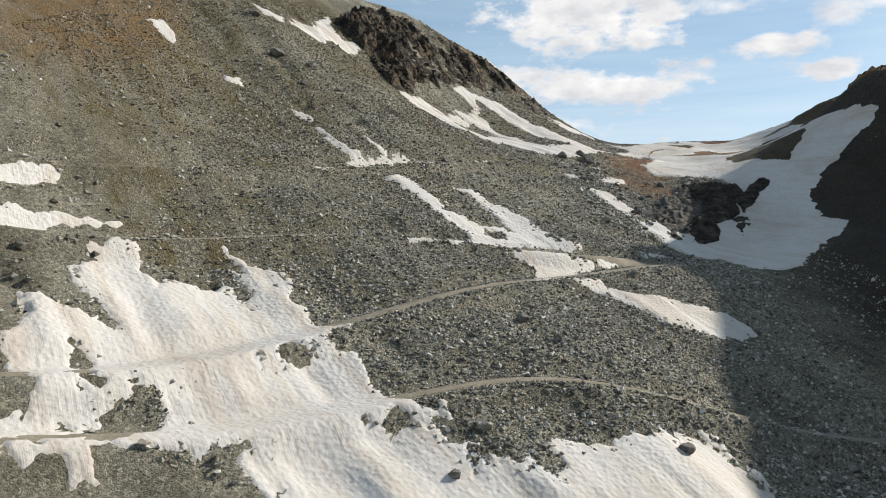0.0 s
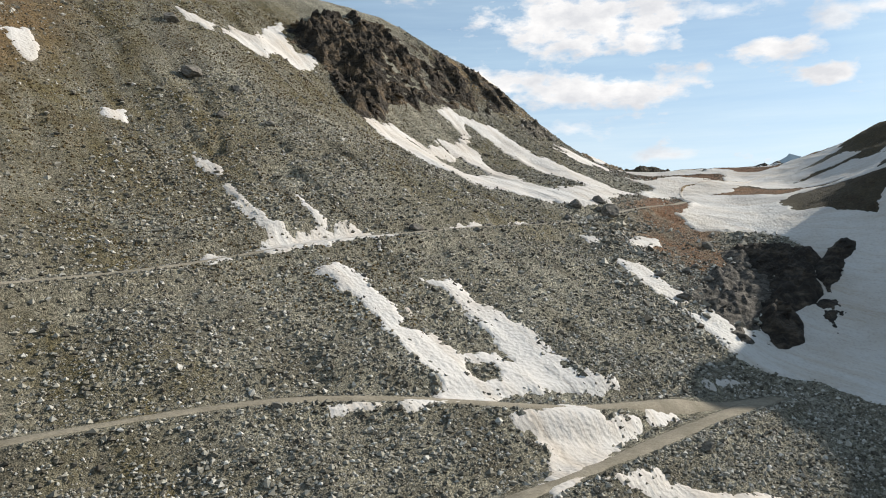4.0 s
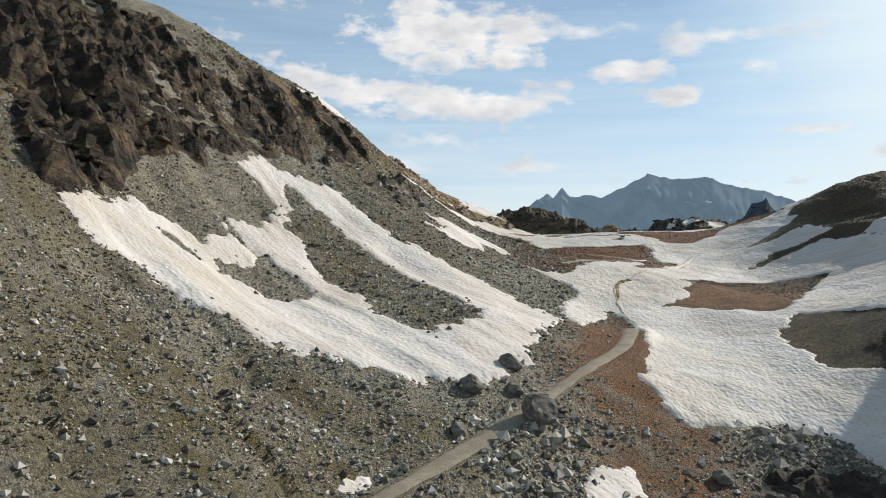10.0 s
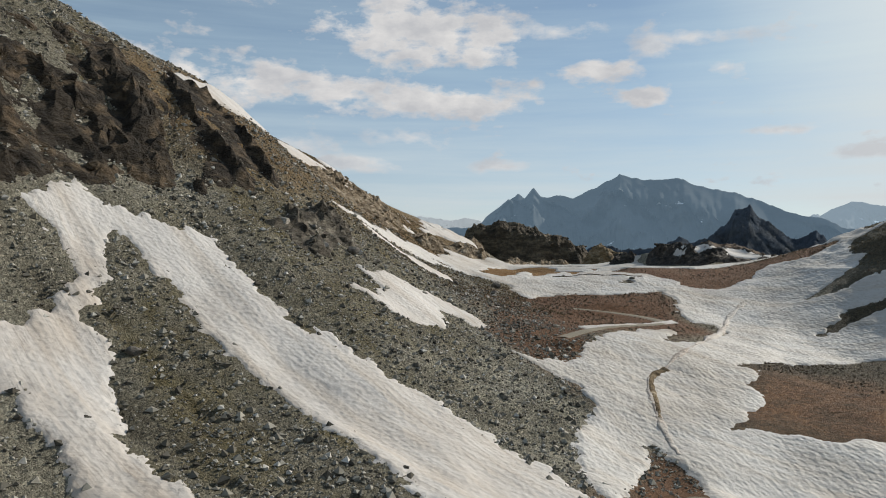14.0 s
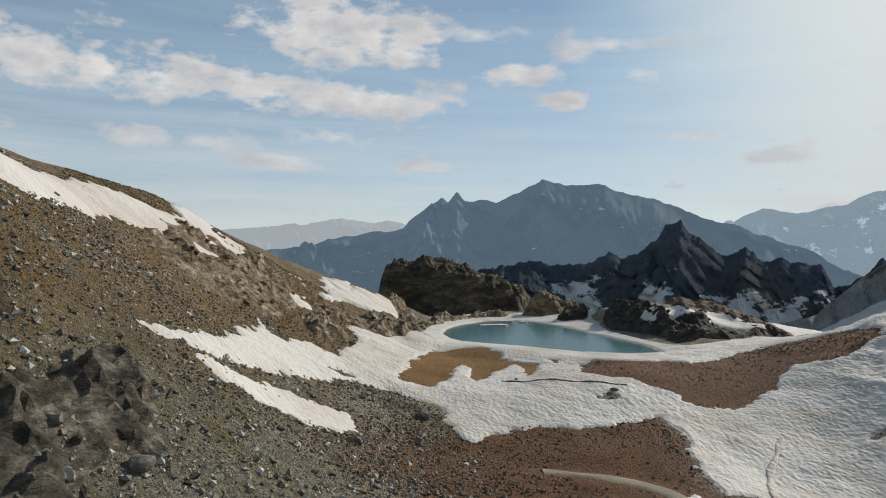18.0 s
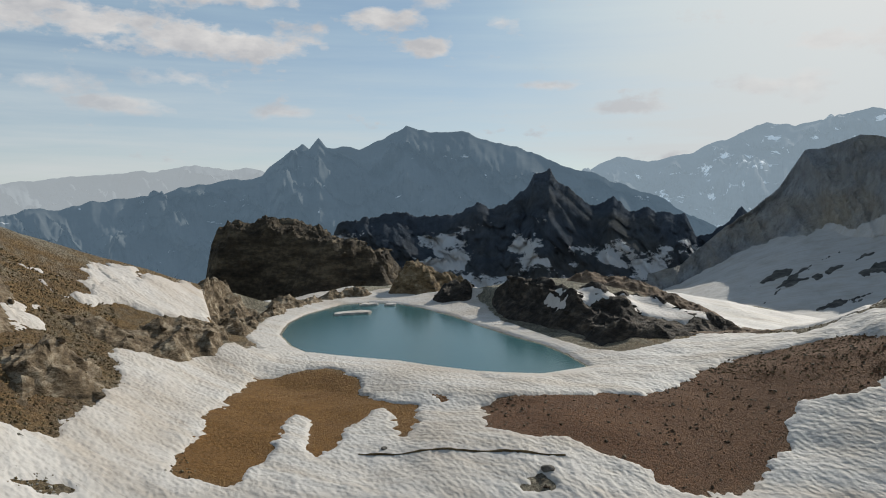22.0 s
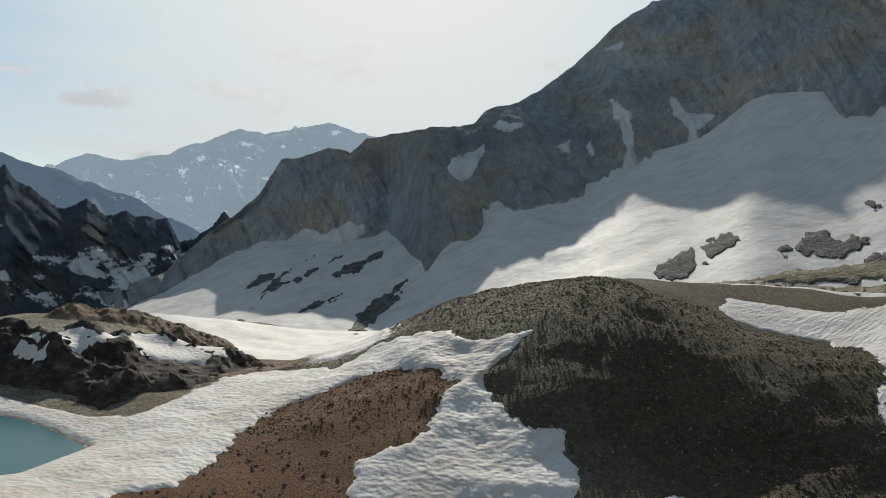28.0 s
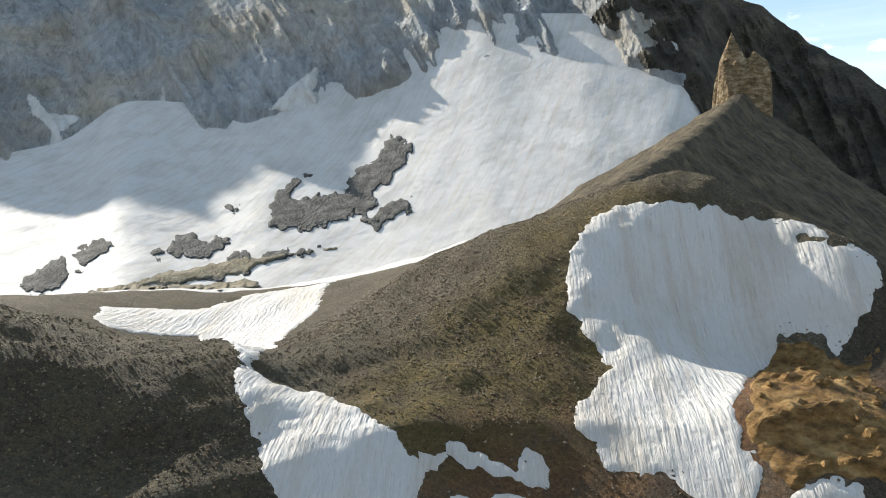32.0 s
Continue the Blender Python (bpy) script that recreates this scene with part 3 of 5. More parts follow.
def cap(ring, mat, seed=3):
    """Snow lying on the rock that was shaped last."""
    x, y, z = SURFACE["rock_outcrop"]
    d = inside_distance(x, y, ring) + 1.3 * fbm(x, y, 2, 5, seed, 0.65)
    s = z.copy()
    for _ in range(6):
        s[1:-1, 1:-1] = (s[:-2, 1:-1] + s[2:, 1:-1] + s[1:-1, :-2] + s[1:-1, 2:]) / 4
    s = np.maximum(s, z - 0.3) + np.clip(0.5 * d, -0.4, 0.22)
    return sheet("snow_patch", x, y, s, mat, d > -0.3)


# ---- ground ----
def axis(lo, hi, step, far_lo, far_hi):
    a = list(np.arange(lo, hi, step))
    k, v = step, hi
    while v < far_hi:
        a.append(v)
        k *= 1.07
        v += k
    k, v, b = step, lo, []
    while v > far_lo:
        k *= 1.07
        v -= k
        b.append(v)
    return np.array(b[::-1] + a)


def blobs(x, y, items):
    f = np.zeros(x.shape)
    for cx, cy, rx, ry in items:
        f = np.maximum(f, smooth(1.3, 0.5, np.hypot((x - cx) / rx, (y - cy) / ry)))
    return f


OCHRE = [(96.8, 323.3), (102.4, 323.4), (105.5, 322.6), (107.3, 316.8), (104.9, 311.9), (105.2, 307.2), (107.9, 304.6), (105.1, 299.3), (102.4, 298.0), (102.8, 301.2), (104.8, 306.3), (99.9, 303.7), (96.2, 299.4), (93.3, 296.9), (93.9, 299.8), (96.7, 305.7), (96.5, 309.6), (93.5, 304.3), (91.3, 300.3), (88.4, 297.1), (86.0, 294.2), (84.1, 295.9), (82.0, 297.0), (83.6, 300.7), (88.2, 309.8), (91.7, 314.5)]
RUSSET = [(112.5, 300.0), (115.2, 299.9), (119.8, 297.7), (124.6, 295.6), (127.6, 293.4), (133.7, 293.6), (139.9, 295.0), (144.7, 294.8), (147.5, 292.0), (151.0, 288.7), (152.0, 284.1), (149.0, 276.2), (144.9, 277.4), (140.9, 276.8), (138.5, 277.4), (135.8, 281.1), (125.6, 277.0), (120.6, 276.7), (117.7, 277.8), (115.7, 279.9), (115.7, 282.0), (114.4, 285.9), (113.4, 288.8), (110.3, 291.1), (109.2, 294.4)]
DARK_TURF = [[(119.8, 250.9), (126.5, 253.8), (134.1, 250.4), (138.2, 248.7), (139.7, 244.2), (141.6, 235.6), (137.4, 232.0), (136.5, 241.1), (134.4, 247.4), (129.4, 250.0), (125.3, 249.6)],
             [(95.1, 237.0), (102.9, 240.3), (108.1, 240.4), (117.6, 239.6), (123.1, 232.5), (98.7, 212.7), (93.7, 216.8), (91.1, 216.6), (88.2, 219.3), (86.4, 222.2), (83.2, 222.2), (86.7, 224.6), (91.9, 227.3), (92.8, 231.8), (98.5, 236.2)],
             [(89.8, 203.1), (98.6, 210.3), (100.0, 203.5), (101.7, 192.1), (103.4, 183.5), (92.8, 173.5), (90.4, 180.1), (90.2, 184.3), (88.4, 190.3), (87.4, 192.4), (89.3, 197.9)]]
SADDLE = [(75, 273), (83, 277), (94, 280), (109, 278), (108, 271), (102, 262), (103, 255), (102, 252), (95, 250), (93, 252), (88, 254), (79, 248), (70, 236), (66, 246), (70, 252), (73, 259)]

GX, GY = np.meshgrid(axis(-62, 190, 0.75, -4700, 4700), axis(50, 400, 0.75, -4700, 4700))
ground = sheet("ground", GX, GY, land(GX, GY), SCREE)
tagged(ground, "grey scree and brown earth of a high mountain pass", "ground", kind="structure")
for key, items in (
    ("olive", [(-8, 92, 9, 6), (-16, 104, 10, 6), (-31, 97, 9, 10), (-24, 88, 7, 6), (-25, 121, 9, 8), (-4, 90, 6, 5), (-25, 150, 14, 22), (20, 170, 20, 14), (32, 268, 14, 22), (20, 262, 12, 14), (-10, 190, 14, 16), (40, 255, 10, 25), (-45, 120, 16, 20), (60, 275, 9, 14), (62, 305, 12, 16), (-45, 160, 16, 60), (-30, 215, 30, 30), (38, 225, 14, 24), (52, 252, 12, 24), (45, 200, 8, 10)]),
    # olive hill turf, painted darker to stand in for shade on the face
    ("shade_olive", [(148, 206, 16, 18), (146, 222, 10, 10), (160, 190, 12, 14)]),
    # brown turf tone, also darkened to deepen shade on the hill faces
    ("turf", [(165, 252, 40, 28), (160, 205, 32, 46), (150, 285, 14, 14), (200, 240, 60, 70), (190, 150, 60, 60)]),
    ("rust", [(136, 214, 9, 16), (60, 188, 9, 14), (68, 200, 10, 14), (66, 318, 10, 14), (50, 310, 10, 12), (85, 265, 20, 20), (95, 305, 14, 14), (130, 290, 24, 14), (56, 170, 12, 10), (108, 306, 6, 6), (128, 190, 9, 16), (75, 240, 6, 14), (70, 310, 8, 10), (98, 225, 14, 12)]),
    # dark brown earth, taken darker to deepen the gully's shade
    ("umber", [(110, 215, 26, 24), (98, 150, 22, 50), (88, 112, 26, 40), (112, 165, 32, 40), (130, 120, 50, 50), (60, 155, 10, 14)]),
    ("heath", [(62, 305, 16, 26), (50, 300, 16, 22), (72, 322, 14, 16), (172, 312, 30, 16), (190, 330, 24, 20), (-58, 150, 14, 40), (45, 290, 22, 28), (60, 322, 16, 20), (78, 338, 16, 14), (34, 266, 14, 14), (92, 350, 14, 16)]),
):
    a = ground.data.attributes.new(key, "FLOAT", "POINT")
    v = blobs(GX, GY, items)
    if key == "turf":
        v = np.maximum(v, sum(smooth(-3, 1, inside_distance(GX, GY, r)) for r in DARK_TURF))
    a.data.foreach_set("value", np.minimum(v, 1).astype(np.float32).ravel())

SPUR = [(61, 186), (66, 195), (70, 203), (74, 213), (73, 219), (68, 213), (63, 207), (59, 197)]
for key, rings in (("ochre", [OCHRE]), ("russet", [RUSSET, SADDLE, SPUR])):
    a = ground.data.attributes.new(key, "FLOAT", "POINT")
    v = np.minimum(sum(smooth(-3, 1, inside_distance(GX, GY, r)) for r in rings), 1)
    a.data.foreach_set("value", v.astype(np.float32).ravel())

# ---- distant ranges ----
EYE = (80.0, 254.0, 164.0)


def ridge(name, profile, dist, foot, mat, run=1.1, rough=0.03, seed=1, step=0.09, rows=70, fine=0.25):
    """A mountain chain: its crest by bearing and height, falling to a foot level on both sides."""
    az = np.arange(profile[0][0], profile[-1][0], step)
    el = np.interp(az, [p[0] for p in profile], [p[1] for p in profile])
    el = el + fine * (fbm(az, az * 0, 1.6, 4, seed))
    a = np.radians(az)
    top = EYE[2] + dist * np.tan(np.radians(el))
    v = np.linspace(0, 1, rows)[:, None] ** 1.2
    back = np.linspace(1, 0.05, 8)[:, None]
    drop = np.r_[-back, v]
    h = top[None] - np.abs(drop) * (top[None] - foot)
    r = dist - drop * (top[None] - foot) * run
    n = ridged(a[None] * dist + 0.9 * h, r * 0.8 + 0.4 * h, dist * 0.085, 6, seed, 0.6) - 1.0
    gully = fbm(a[None] * dist + 0.7 * h, r * 0.8, dist * 0.05, 5, seed + 3, 0.6)
    away = smooth(0.0, 0.12, np.abs(drop))
    if dist < 2000:
        tooth = ridged(az, az * 0, 1.1, 4, seed + 2, 0.65) - 0.9
        h = h + np.exp(-np.abs(drop) * 16) * dist * 0.0022 * tooth[None]
    h = h + away * dist * rough * (0.35 * n + gully)
    r = r + away * dist * rough * 1.3 * n
    return sheet(name, EYE[0] + r * np.sin(a)[None], EYE[1] + r * np.cos(a)[None], h, mat)


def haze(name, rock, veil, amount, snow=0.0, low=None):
    """Far ranges as a backdrop, with haze put into bluish tones and glow."""
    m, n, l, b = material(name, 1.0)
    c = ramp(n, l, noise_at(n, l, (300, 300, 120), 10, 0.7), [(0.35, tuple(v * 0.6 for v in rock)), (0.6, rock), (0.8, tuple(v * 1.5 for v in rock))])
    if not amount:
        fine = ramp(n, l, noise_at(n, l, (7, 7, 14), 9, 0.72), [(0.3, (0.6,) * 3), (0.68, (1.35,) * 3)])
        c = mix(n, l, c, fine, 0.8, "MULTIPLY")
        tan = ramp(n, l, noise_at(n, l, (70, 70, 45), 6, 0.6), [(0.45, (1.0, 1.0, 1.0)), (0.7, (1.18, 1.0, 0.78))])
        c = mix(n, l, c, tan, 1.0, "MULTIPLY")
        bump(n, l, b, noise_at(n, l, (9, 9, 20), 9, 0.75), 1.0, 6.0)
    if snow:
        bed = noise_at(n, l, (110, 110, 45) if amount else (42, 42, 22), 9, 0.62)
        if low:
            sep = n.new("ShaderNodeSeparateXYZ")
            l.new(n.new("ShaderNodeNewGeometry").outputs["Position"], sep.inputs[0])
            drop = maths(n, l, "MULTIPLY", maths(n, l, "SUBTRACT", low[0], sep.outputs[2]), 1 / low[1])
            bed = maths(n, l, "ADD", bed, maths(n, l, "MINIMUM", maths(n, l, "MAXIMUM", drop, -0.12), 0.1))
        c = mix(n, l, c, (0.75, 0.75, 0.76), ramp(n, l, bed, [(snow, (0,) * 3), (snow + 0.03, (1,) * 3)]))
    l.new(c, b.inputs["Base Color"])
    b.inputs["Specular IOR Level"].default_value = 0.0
    # veil emission imitates air haze in front of the rock
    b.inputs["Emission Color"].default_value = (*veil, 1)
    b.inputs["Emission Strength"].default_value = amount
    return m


ISLE = rocky("island_rock", (0.045, 0.044, 0.042), (0.09, 0.087, 0.081), (0.17, 0.163, 0.15), 6, 1.5, (1.0, 1.0, 1.2))
# brown scree darkened to paint in shade on the crest ridge's flank
SHADED_SCREE = rocky("shaded_scree", (0.028, 0.022, 0.014), (0.062, 0.048, 0.028), (0.12, 0.095, 0.055), 5, 0.7, (1.0, 1.0, 1.0))
MORAINE = rocky("moraine", (0.1, 0.085, 0.055), (0.17, 0.145, 0.095), (0.26, 0.225, 0.16), 9, 0.8)
SIDE = rocky("side_rock", (0.03, 0.027, 0.022), (0.07, 0.062, 0.047), (0.14, 0.12, 0.09), 20, 2.5, (1.0, 1.0, 1.4))
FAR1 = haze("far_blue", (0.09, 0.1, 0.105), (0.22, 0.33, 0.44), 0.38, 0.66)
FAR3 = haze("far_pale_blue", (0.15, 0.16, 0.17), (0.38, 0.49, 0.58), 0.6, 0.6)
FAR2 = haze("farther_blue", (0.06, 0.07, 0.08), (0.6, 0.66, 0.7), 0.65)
HORN = haze("horn_rock", (0.1, 0.12, 0.15), (0.0, 0.0, 0.0), 0.0, 0.625, (150, 200))
WALL = haze("cirque_rock", (0.41, 0.43, 0.45), (0.0, 0.0, 0.0), 0.0, 0.69)

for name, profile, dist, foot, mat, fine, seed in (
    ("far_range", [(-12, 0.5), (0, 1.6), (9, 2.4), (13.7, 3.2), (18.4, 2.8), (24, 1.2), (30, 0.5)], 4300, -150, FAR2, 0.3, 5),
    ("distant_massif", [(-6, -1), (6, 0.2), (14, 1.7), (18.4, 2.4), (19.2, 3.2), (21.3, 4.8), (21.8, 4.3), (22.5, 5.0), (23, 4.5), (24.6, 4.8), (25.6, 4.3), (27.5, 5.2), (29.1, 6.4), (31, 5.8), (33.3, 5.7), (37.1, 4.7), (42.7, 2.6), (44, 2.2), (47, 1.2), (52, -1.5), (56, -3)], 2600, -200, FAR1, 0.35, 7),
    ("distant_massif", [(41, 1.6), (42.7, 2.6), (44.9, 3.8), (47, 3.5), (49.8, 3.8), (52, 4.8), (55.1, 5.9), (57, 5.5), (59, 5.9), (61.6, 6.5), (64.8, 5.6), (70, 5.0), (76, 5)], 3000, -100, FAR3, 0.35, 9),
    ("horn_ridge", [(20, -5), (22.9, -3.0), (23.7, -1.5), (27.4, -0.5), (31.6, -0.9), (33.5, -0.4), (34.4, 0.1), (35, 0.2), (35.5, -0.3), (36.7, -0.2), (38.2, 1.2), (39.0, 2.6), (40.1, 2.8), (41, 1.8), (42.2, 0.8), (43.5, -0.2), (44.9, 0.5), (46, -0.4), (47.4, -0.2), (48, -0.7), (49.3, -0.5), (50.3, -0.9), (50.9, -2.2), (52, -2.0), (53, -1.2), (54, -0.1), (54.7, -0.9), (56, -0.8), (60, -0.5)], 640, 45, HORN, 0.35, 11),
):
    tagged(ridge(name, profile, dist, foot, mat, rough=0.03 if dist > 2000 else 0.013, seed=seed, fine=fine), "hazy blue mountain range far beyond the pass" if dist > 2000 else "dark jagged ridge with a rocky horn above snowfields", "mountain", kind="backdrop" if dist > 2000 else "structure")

# ---- cirque: snow slope under a rock wall ----
CREST = [(38, -7.5), (50, -4.5), (54, -0.8), (56.5, 1.0), (58.2, 3.6), (61.5, 4.6), (63.2, 4.3), (64.4, 5.4), (68.3, 6.1), (72.5, 6.6), (73.4, 7.6), (75.9, 8.3), (78.6, 10.0), (81.6, 12.5), (84, 14.4), (86.4, 15.5), (92, 17), (100, 17.5), (110, 16.8), (120, 16.6), (128, 16.6), (135, 15.5), (139, 13.7), (141.8, 11.2), (145.7, 8.3), (152, 4)]
FOOT = [(38, -8.5), (46, -7.5), (50, -5.8), (54, -3.6), (58, -2.4), (62, -2.2), (66, -1.5), (68.7, -3.8), (71, -2.1), (77, 1.0), (79.8, 0.8), (83.6, 2.5), (89.1, 4.0), (92.5, 6.6), (98.5, 6.6), (102.6, 8.0), (108.2, 8.6), (114.5, 11.1), (119.2, 12.5), (126.7, 12.0), (131.9, 10.4), (134.8, 8.8), (136.5, 2), (140, -4), (152, -8)]
FOOT_R = [(38, 560), (54, 560), (66, 520), (69, 420), (72, 430), (80, 470), (95, 480), (110, 450), (120, 420), (130, 385), (136, 365), (152, 340)]


def cirque(az):
    ef, ec = np.interp(az, *zip(*FOOT)), np.interp(az, *zip(*CREST))
    rf = np.interp(az, *zip(*FOOT_R))
    zf = EYE[2] + rf * np.tan(np.radians(ef))
    rc = rf + np.interp(az, [38, 66, 73, 96, 104, 152], [0.14, 0.14, 0.33, 0.33, 0.2, 0.2]) * rf * np.clip((ec - ef) / 10, 0.25, 1.4)
    zc = EYE[2] + rc * np.tan(np.radians(ec))
    return rf, zf, rc, zc


AZ = np.arange(38, 152, 0.14)
RF, ZF, RC, ZC = cirque(AZ)


def soften(v, deg):
    k = np.hanning(int(deg / 0.14) * 2 + 3)
    pad = len(k) // 2
    return np.convolve(np.pad(v, pad, mode="edge"), k / k.sum(), "valid")


SF, SZ = soften(RF, 3.0), soften(ZF, 2.0)
S = np.linspace(0, 1, 190)[:, None]
START = np.interp(AZ, [38, 50, 58, 66, 74, 90, 152], [190, 150, 112, 118, 150, 150, 140])
rr = START[None] + S * (SF * 1.06 - START)[None]
a = np.radians(AZ)[None]
gx, gy = EYE[0] + rr * np.sin(a), EYE[1] + rr * np.cos(a)
inner = np.interp(AZ, [38, 66, 82, 152], [330, 300, 190, 190])[None]
q = np.clip((rr - inner) / (SF[None] - inner), 0, 1.1)
deep = np.interp(AZ, [38, 60, 72, 82, 152], [100, 102, 106, 118, 128])[None]
rise = deep + (SZ[None] - deep) * q ** 1.8
blend = smooth(175, 290, rr)
snow_z = (land(gx, gy) - 0.6 + 1.0 * smooth(0, 12, rr - START[None])) * (1 - blend) + rise * blend + 2.5 * blend * fbm(gx, gy, 60, 4, 61)
GLACIER = snowy("far_snow", (0.5, 0.49, 0.48), (0.42, 0.405, 0.385), 4.0, 0.3)
tagged(sheet("glacier", gx, gy, snow_z, GLACIER), "broad white glacier filling the cirque below the rock wall", "glacier", kind="structure")
S = np.linspace(-0.15, 1, 130)[:, None]
wr = RF[None] + S * (RC - RF)[None]
wz = ZF[None] + S * (ZC - ZF)[None]
amp = smooth(-0.15, 0.1, S) * (1 - 0.6 * smooth(0.85, 1.0, S))
wn = ridged(AZ[None] * 7 + wz * 0.35, wz * 0.22, 46, 6, 63) - 0.8
wr = wr - 13 * amp * wn + 8 * fbm(AZ[None] * 7, wz * 0.4, 14, 5, 64) * amp
wz2 = wz + 4 * fbm(AZ[None] * 9 + 0 * wz, wz, 20, 4, 66) * np.clip(S, 0, 1)
wx, wy = EYE[0] + wr * np.sin(a), EYE[1] + wr * np.cos(a)
wall = sheet("cirque_wall", wx, wy, wz2, WALL, None, False)
wall.data.materials.append(SIDE)
turn_brown = (np.broadcast_to(AZ[None], wz2.shape) + 7 * fbm(wx, wz2 * 1.5, 40, 4, 67) > 130.5)[:-1, :-1]
wall.data.polygons.foreach_set("material_index", turn_brown.astype(np.int32).ravel())
tagged(wall, "tall grey rock wall ringing the glacier", "cliff", kind="structure")
wel = np.degrees(np.arctan2(wz2 - EYE[2], wr))
gel = np.degrees(np.arctan2(snow_z - EYE[2], rr))


def lay(name, ring, mat, radius, height, ragged=0.3, proud=1.0, step=0.11):
    """A patch lying on the wall or the glacier, its outline by bearing and height."""
    p = np.array(ring, float)
    lo, hi = p.min(0) - 0.5, p.max(0) + 0.5
    az, el = np.meshgrid(np.arange(lo[0], hi[0], step), np.arange(lo[1], hi[1], step))
    d = inside_distance(az, el, ring) + ragged * 2 * fbm(az, el, 0.9, 4, 71, 0.6)
    place_at = np.clip((az - AZ[0]) / 0.14, 0, len(AZ) - 1.001)
    col = place_at.astype(int)
    both = []
    for side in (0, 1):
        r = np.empty(az.shape)
        for j in np.unique(col):
            k = col == j
            order = np.argsort(height[:, j + side])
            r[k] = np.interp(el[k], height[order, j + side], radius[order, j + side])
        both.append(r)
    r = both[0] + (both[1] - both[0]) * (place_at - col)
    r = r - proud * smooth(-0.05, 0.35, d) + 0.8 + 0.4 * fbm(az, el, 0.7, 4, 73)
    ra = np.radians(az)
    return sheet(name, EYE[0] + r * np.sin(ra), EYE[1] + r * np.cos(ra), EYE[2] + r * np.tan(np.radians(el)), mat, d > -0.05)


for ring in (
    [(82.4, 8.6), (84.2, 7.3), (84.4, 5), (85.0, 2.3), (83.4, 2.3), (83.7, 5.0), (83.2, 6.2)],
    [(86.4, 9.4), (87.2, 8.2), (88.0, 7.3), (90.2, 7.1), (89.0, 5.9), (88.6, 3.6), (87.8, 3.6), (88.0, 5.8), (87.0, 7.4)],
    [(95.3, 9.8), (95.8, 8), (96.6, 6.7), (94.4, 6.8), (95.1, 8)],
    [(106.4, 11.1), (106.0, 9.4), (106.8, 8.8), (105.8, 7.7), (102.4, 7.8), (104.2, 9.7)],
    [(77.9, 4.8), (79.8, 5.6), (79.7, 4.4)],
    [(80.6, 4.2), (81.2, 5.3), (81.6, 4.2)],
    [(70.3, 3.2), (71.2, 4.2), (73.5, 5.2), (73.0, 3.2), (71.6, 2.2)],
    [(73.0, 6.3), (74.6, 6.9), (77.0, 6.7), (75, 5.9)],
    [(81.8, 11.7), (83.9, 12.9), (83.4, 11.8)],
    [(58, -2.6), (60, -1.2), (61.5, -1.6), (63, -0.6), (64.8, -1.0), (64, -2.4), (61, -2.8)],
):
    tagged(lay("snow_couloir", ring, GLACIER, wr, wel, 0.2, 2.5), "strip of snow caught in the rock wall", "snow patch", group="snow couloirs")
for ring in (
    [(85.2, -4.6), (87.4, -2.9), (90.4, -1.2), (91.9, -1.4), (91.7, -2.2), (89.1, -3.1), (90.0, -3.5), (88.2, -4.8)],
    [(94.1, -2.5), (96.0, -1.2), (98.5, -1.4), (100.2, -1.7), (98.5, -2.6), (96.0, -2.9)],
    [(102.3, 1.0), (104.3, 3.0), (106.0, 3.3), (104.6, 1.8), (106.5, 1.6), (108.2, 2.2), (109.8, 4.1), (112.0, 6.0), (113.3, 5.6), (113.5, 4.0), (111.0, 2.1), (110.6, 0.5), (108.3, -0.3), (105.6, -1.3), (102.7, -0.5)],
    [(109.5, -0.3), (112.1, 1.3), (114.1, 1.3), (113.3, 0.3), (110.7, -0.9)],
    [(95.1, -4.5), (100.2, -2.8), (106.4, -2.4), (103.5, -3.4), (98.5, -4.6)],
    [(57.3, -8.5), (60.7, -6.7), (63.0, -6.1), (60.7, -7.5)],
    [(62.4, -9.5), (64.5, -7.4), (67.1, -6.1), (65.8, -8.0), (64.1, -9.3)],
    [(55.3, -8.0), (58.2, -5.0), (60.7, -3.3), (58.2, -4.6)],
    [(99.4, 0.9), (100.2, 1.0), (100.0, 0.6)],
    [(60.2, -7.5), (62.9, -6.3), (62.0, -6.9)], [(63.5, -7.9), (67.5, -5.2), (66.5, -6.6), (64.4, -8.4)], [(62.1, -9.8), (64.0, -8.1), (67.0, -6.6), (64.7, -8.8)],
    [(56, -6.4), (60, -4.5), (63, -3.2), (60, -5.1)], [(60, -5.6), (64, -3.5), (67, -2.4), (64, -4.5)], [(53, -6.8), (56, -5.2), (58, -4.6), (56, -5.9)],
):
    tagged(lay("rock_island", ring, ISLE, rr, gel, 0.42 if ring[0][0] > 70 else 0.22, 2.2, 0.08), "grey bare rock showing through the glacier", "rock outcrop", group="glacier rock islands")

for ring in (
    [(89.1, -5.2), (95.1, -5.0), (100.2, -4.5), (101.9, -4.7), (101.9, -5.4), (98.6, -6.5), (94.7, -6.7), (90.8, -6.1)],
    [(90.0, -5.1), (95.1, -3.8), (100.2, -2.9), (107.6, -2.3), (108.4, -2.3), (104.0, -3.0), (100.2, -4.3), (95.1, -4.8)],
):
    tagged(lay("moraine", ring, MORAINE, rr, gel, 0.12, 3.0), "low brown moraine hump at the glacier edge", "moraine", group="moraine humps")

# ---- lake ----
m, n, l, b = material("glacial_water", 0.2)
b.inputs["Base Color"].default_value = (0.01, 0.085, 0.09, 1)
b.inputs["Specular IOR Level"].default_value = 0.5
WATER = m
ring = np.array(finer(LAKE_RING + [LAKE_RING[0]], 1.0))[:-1]
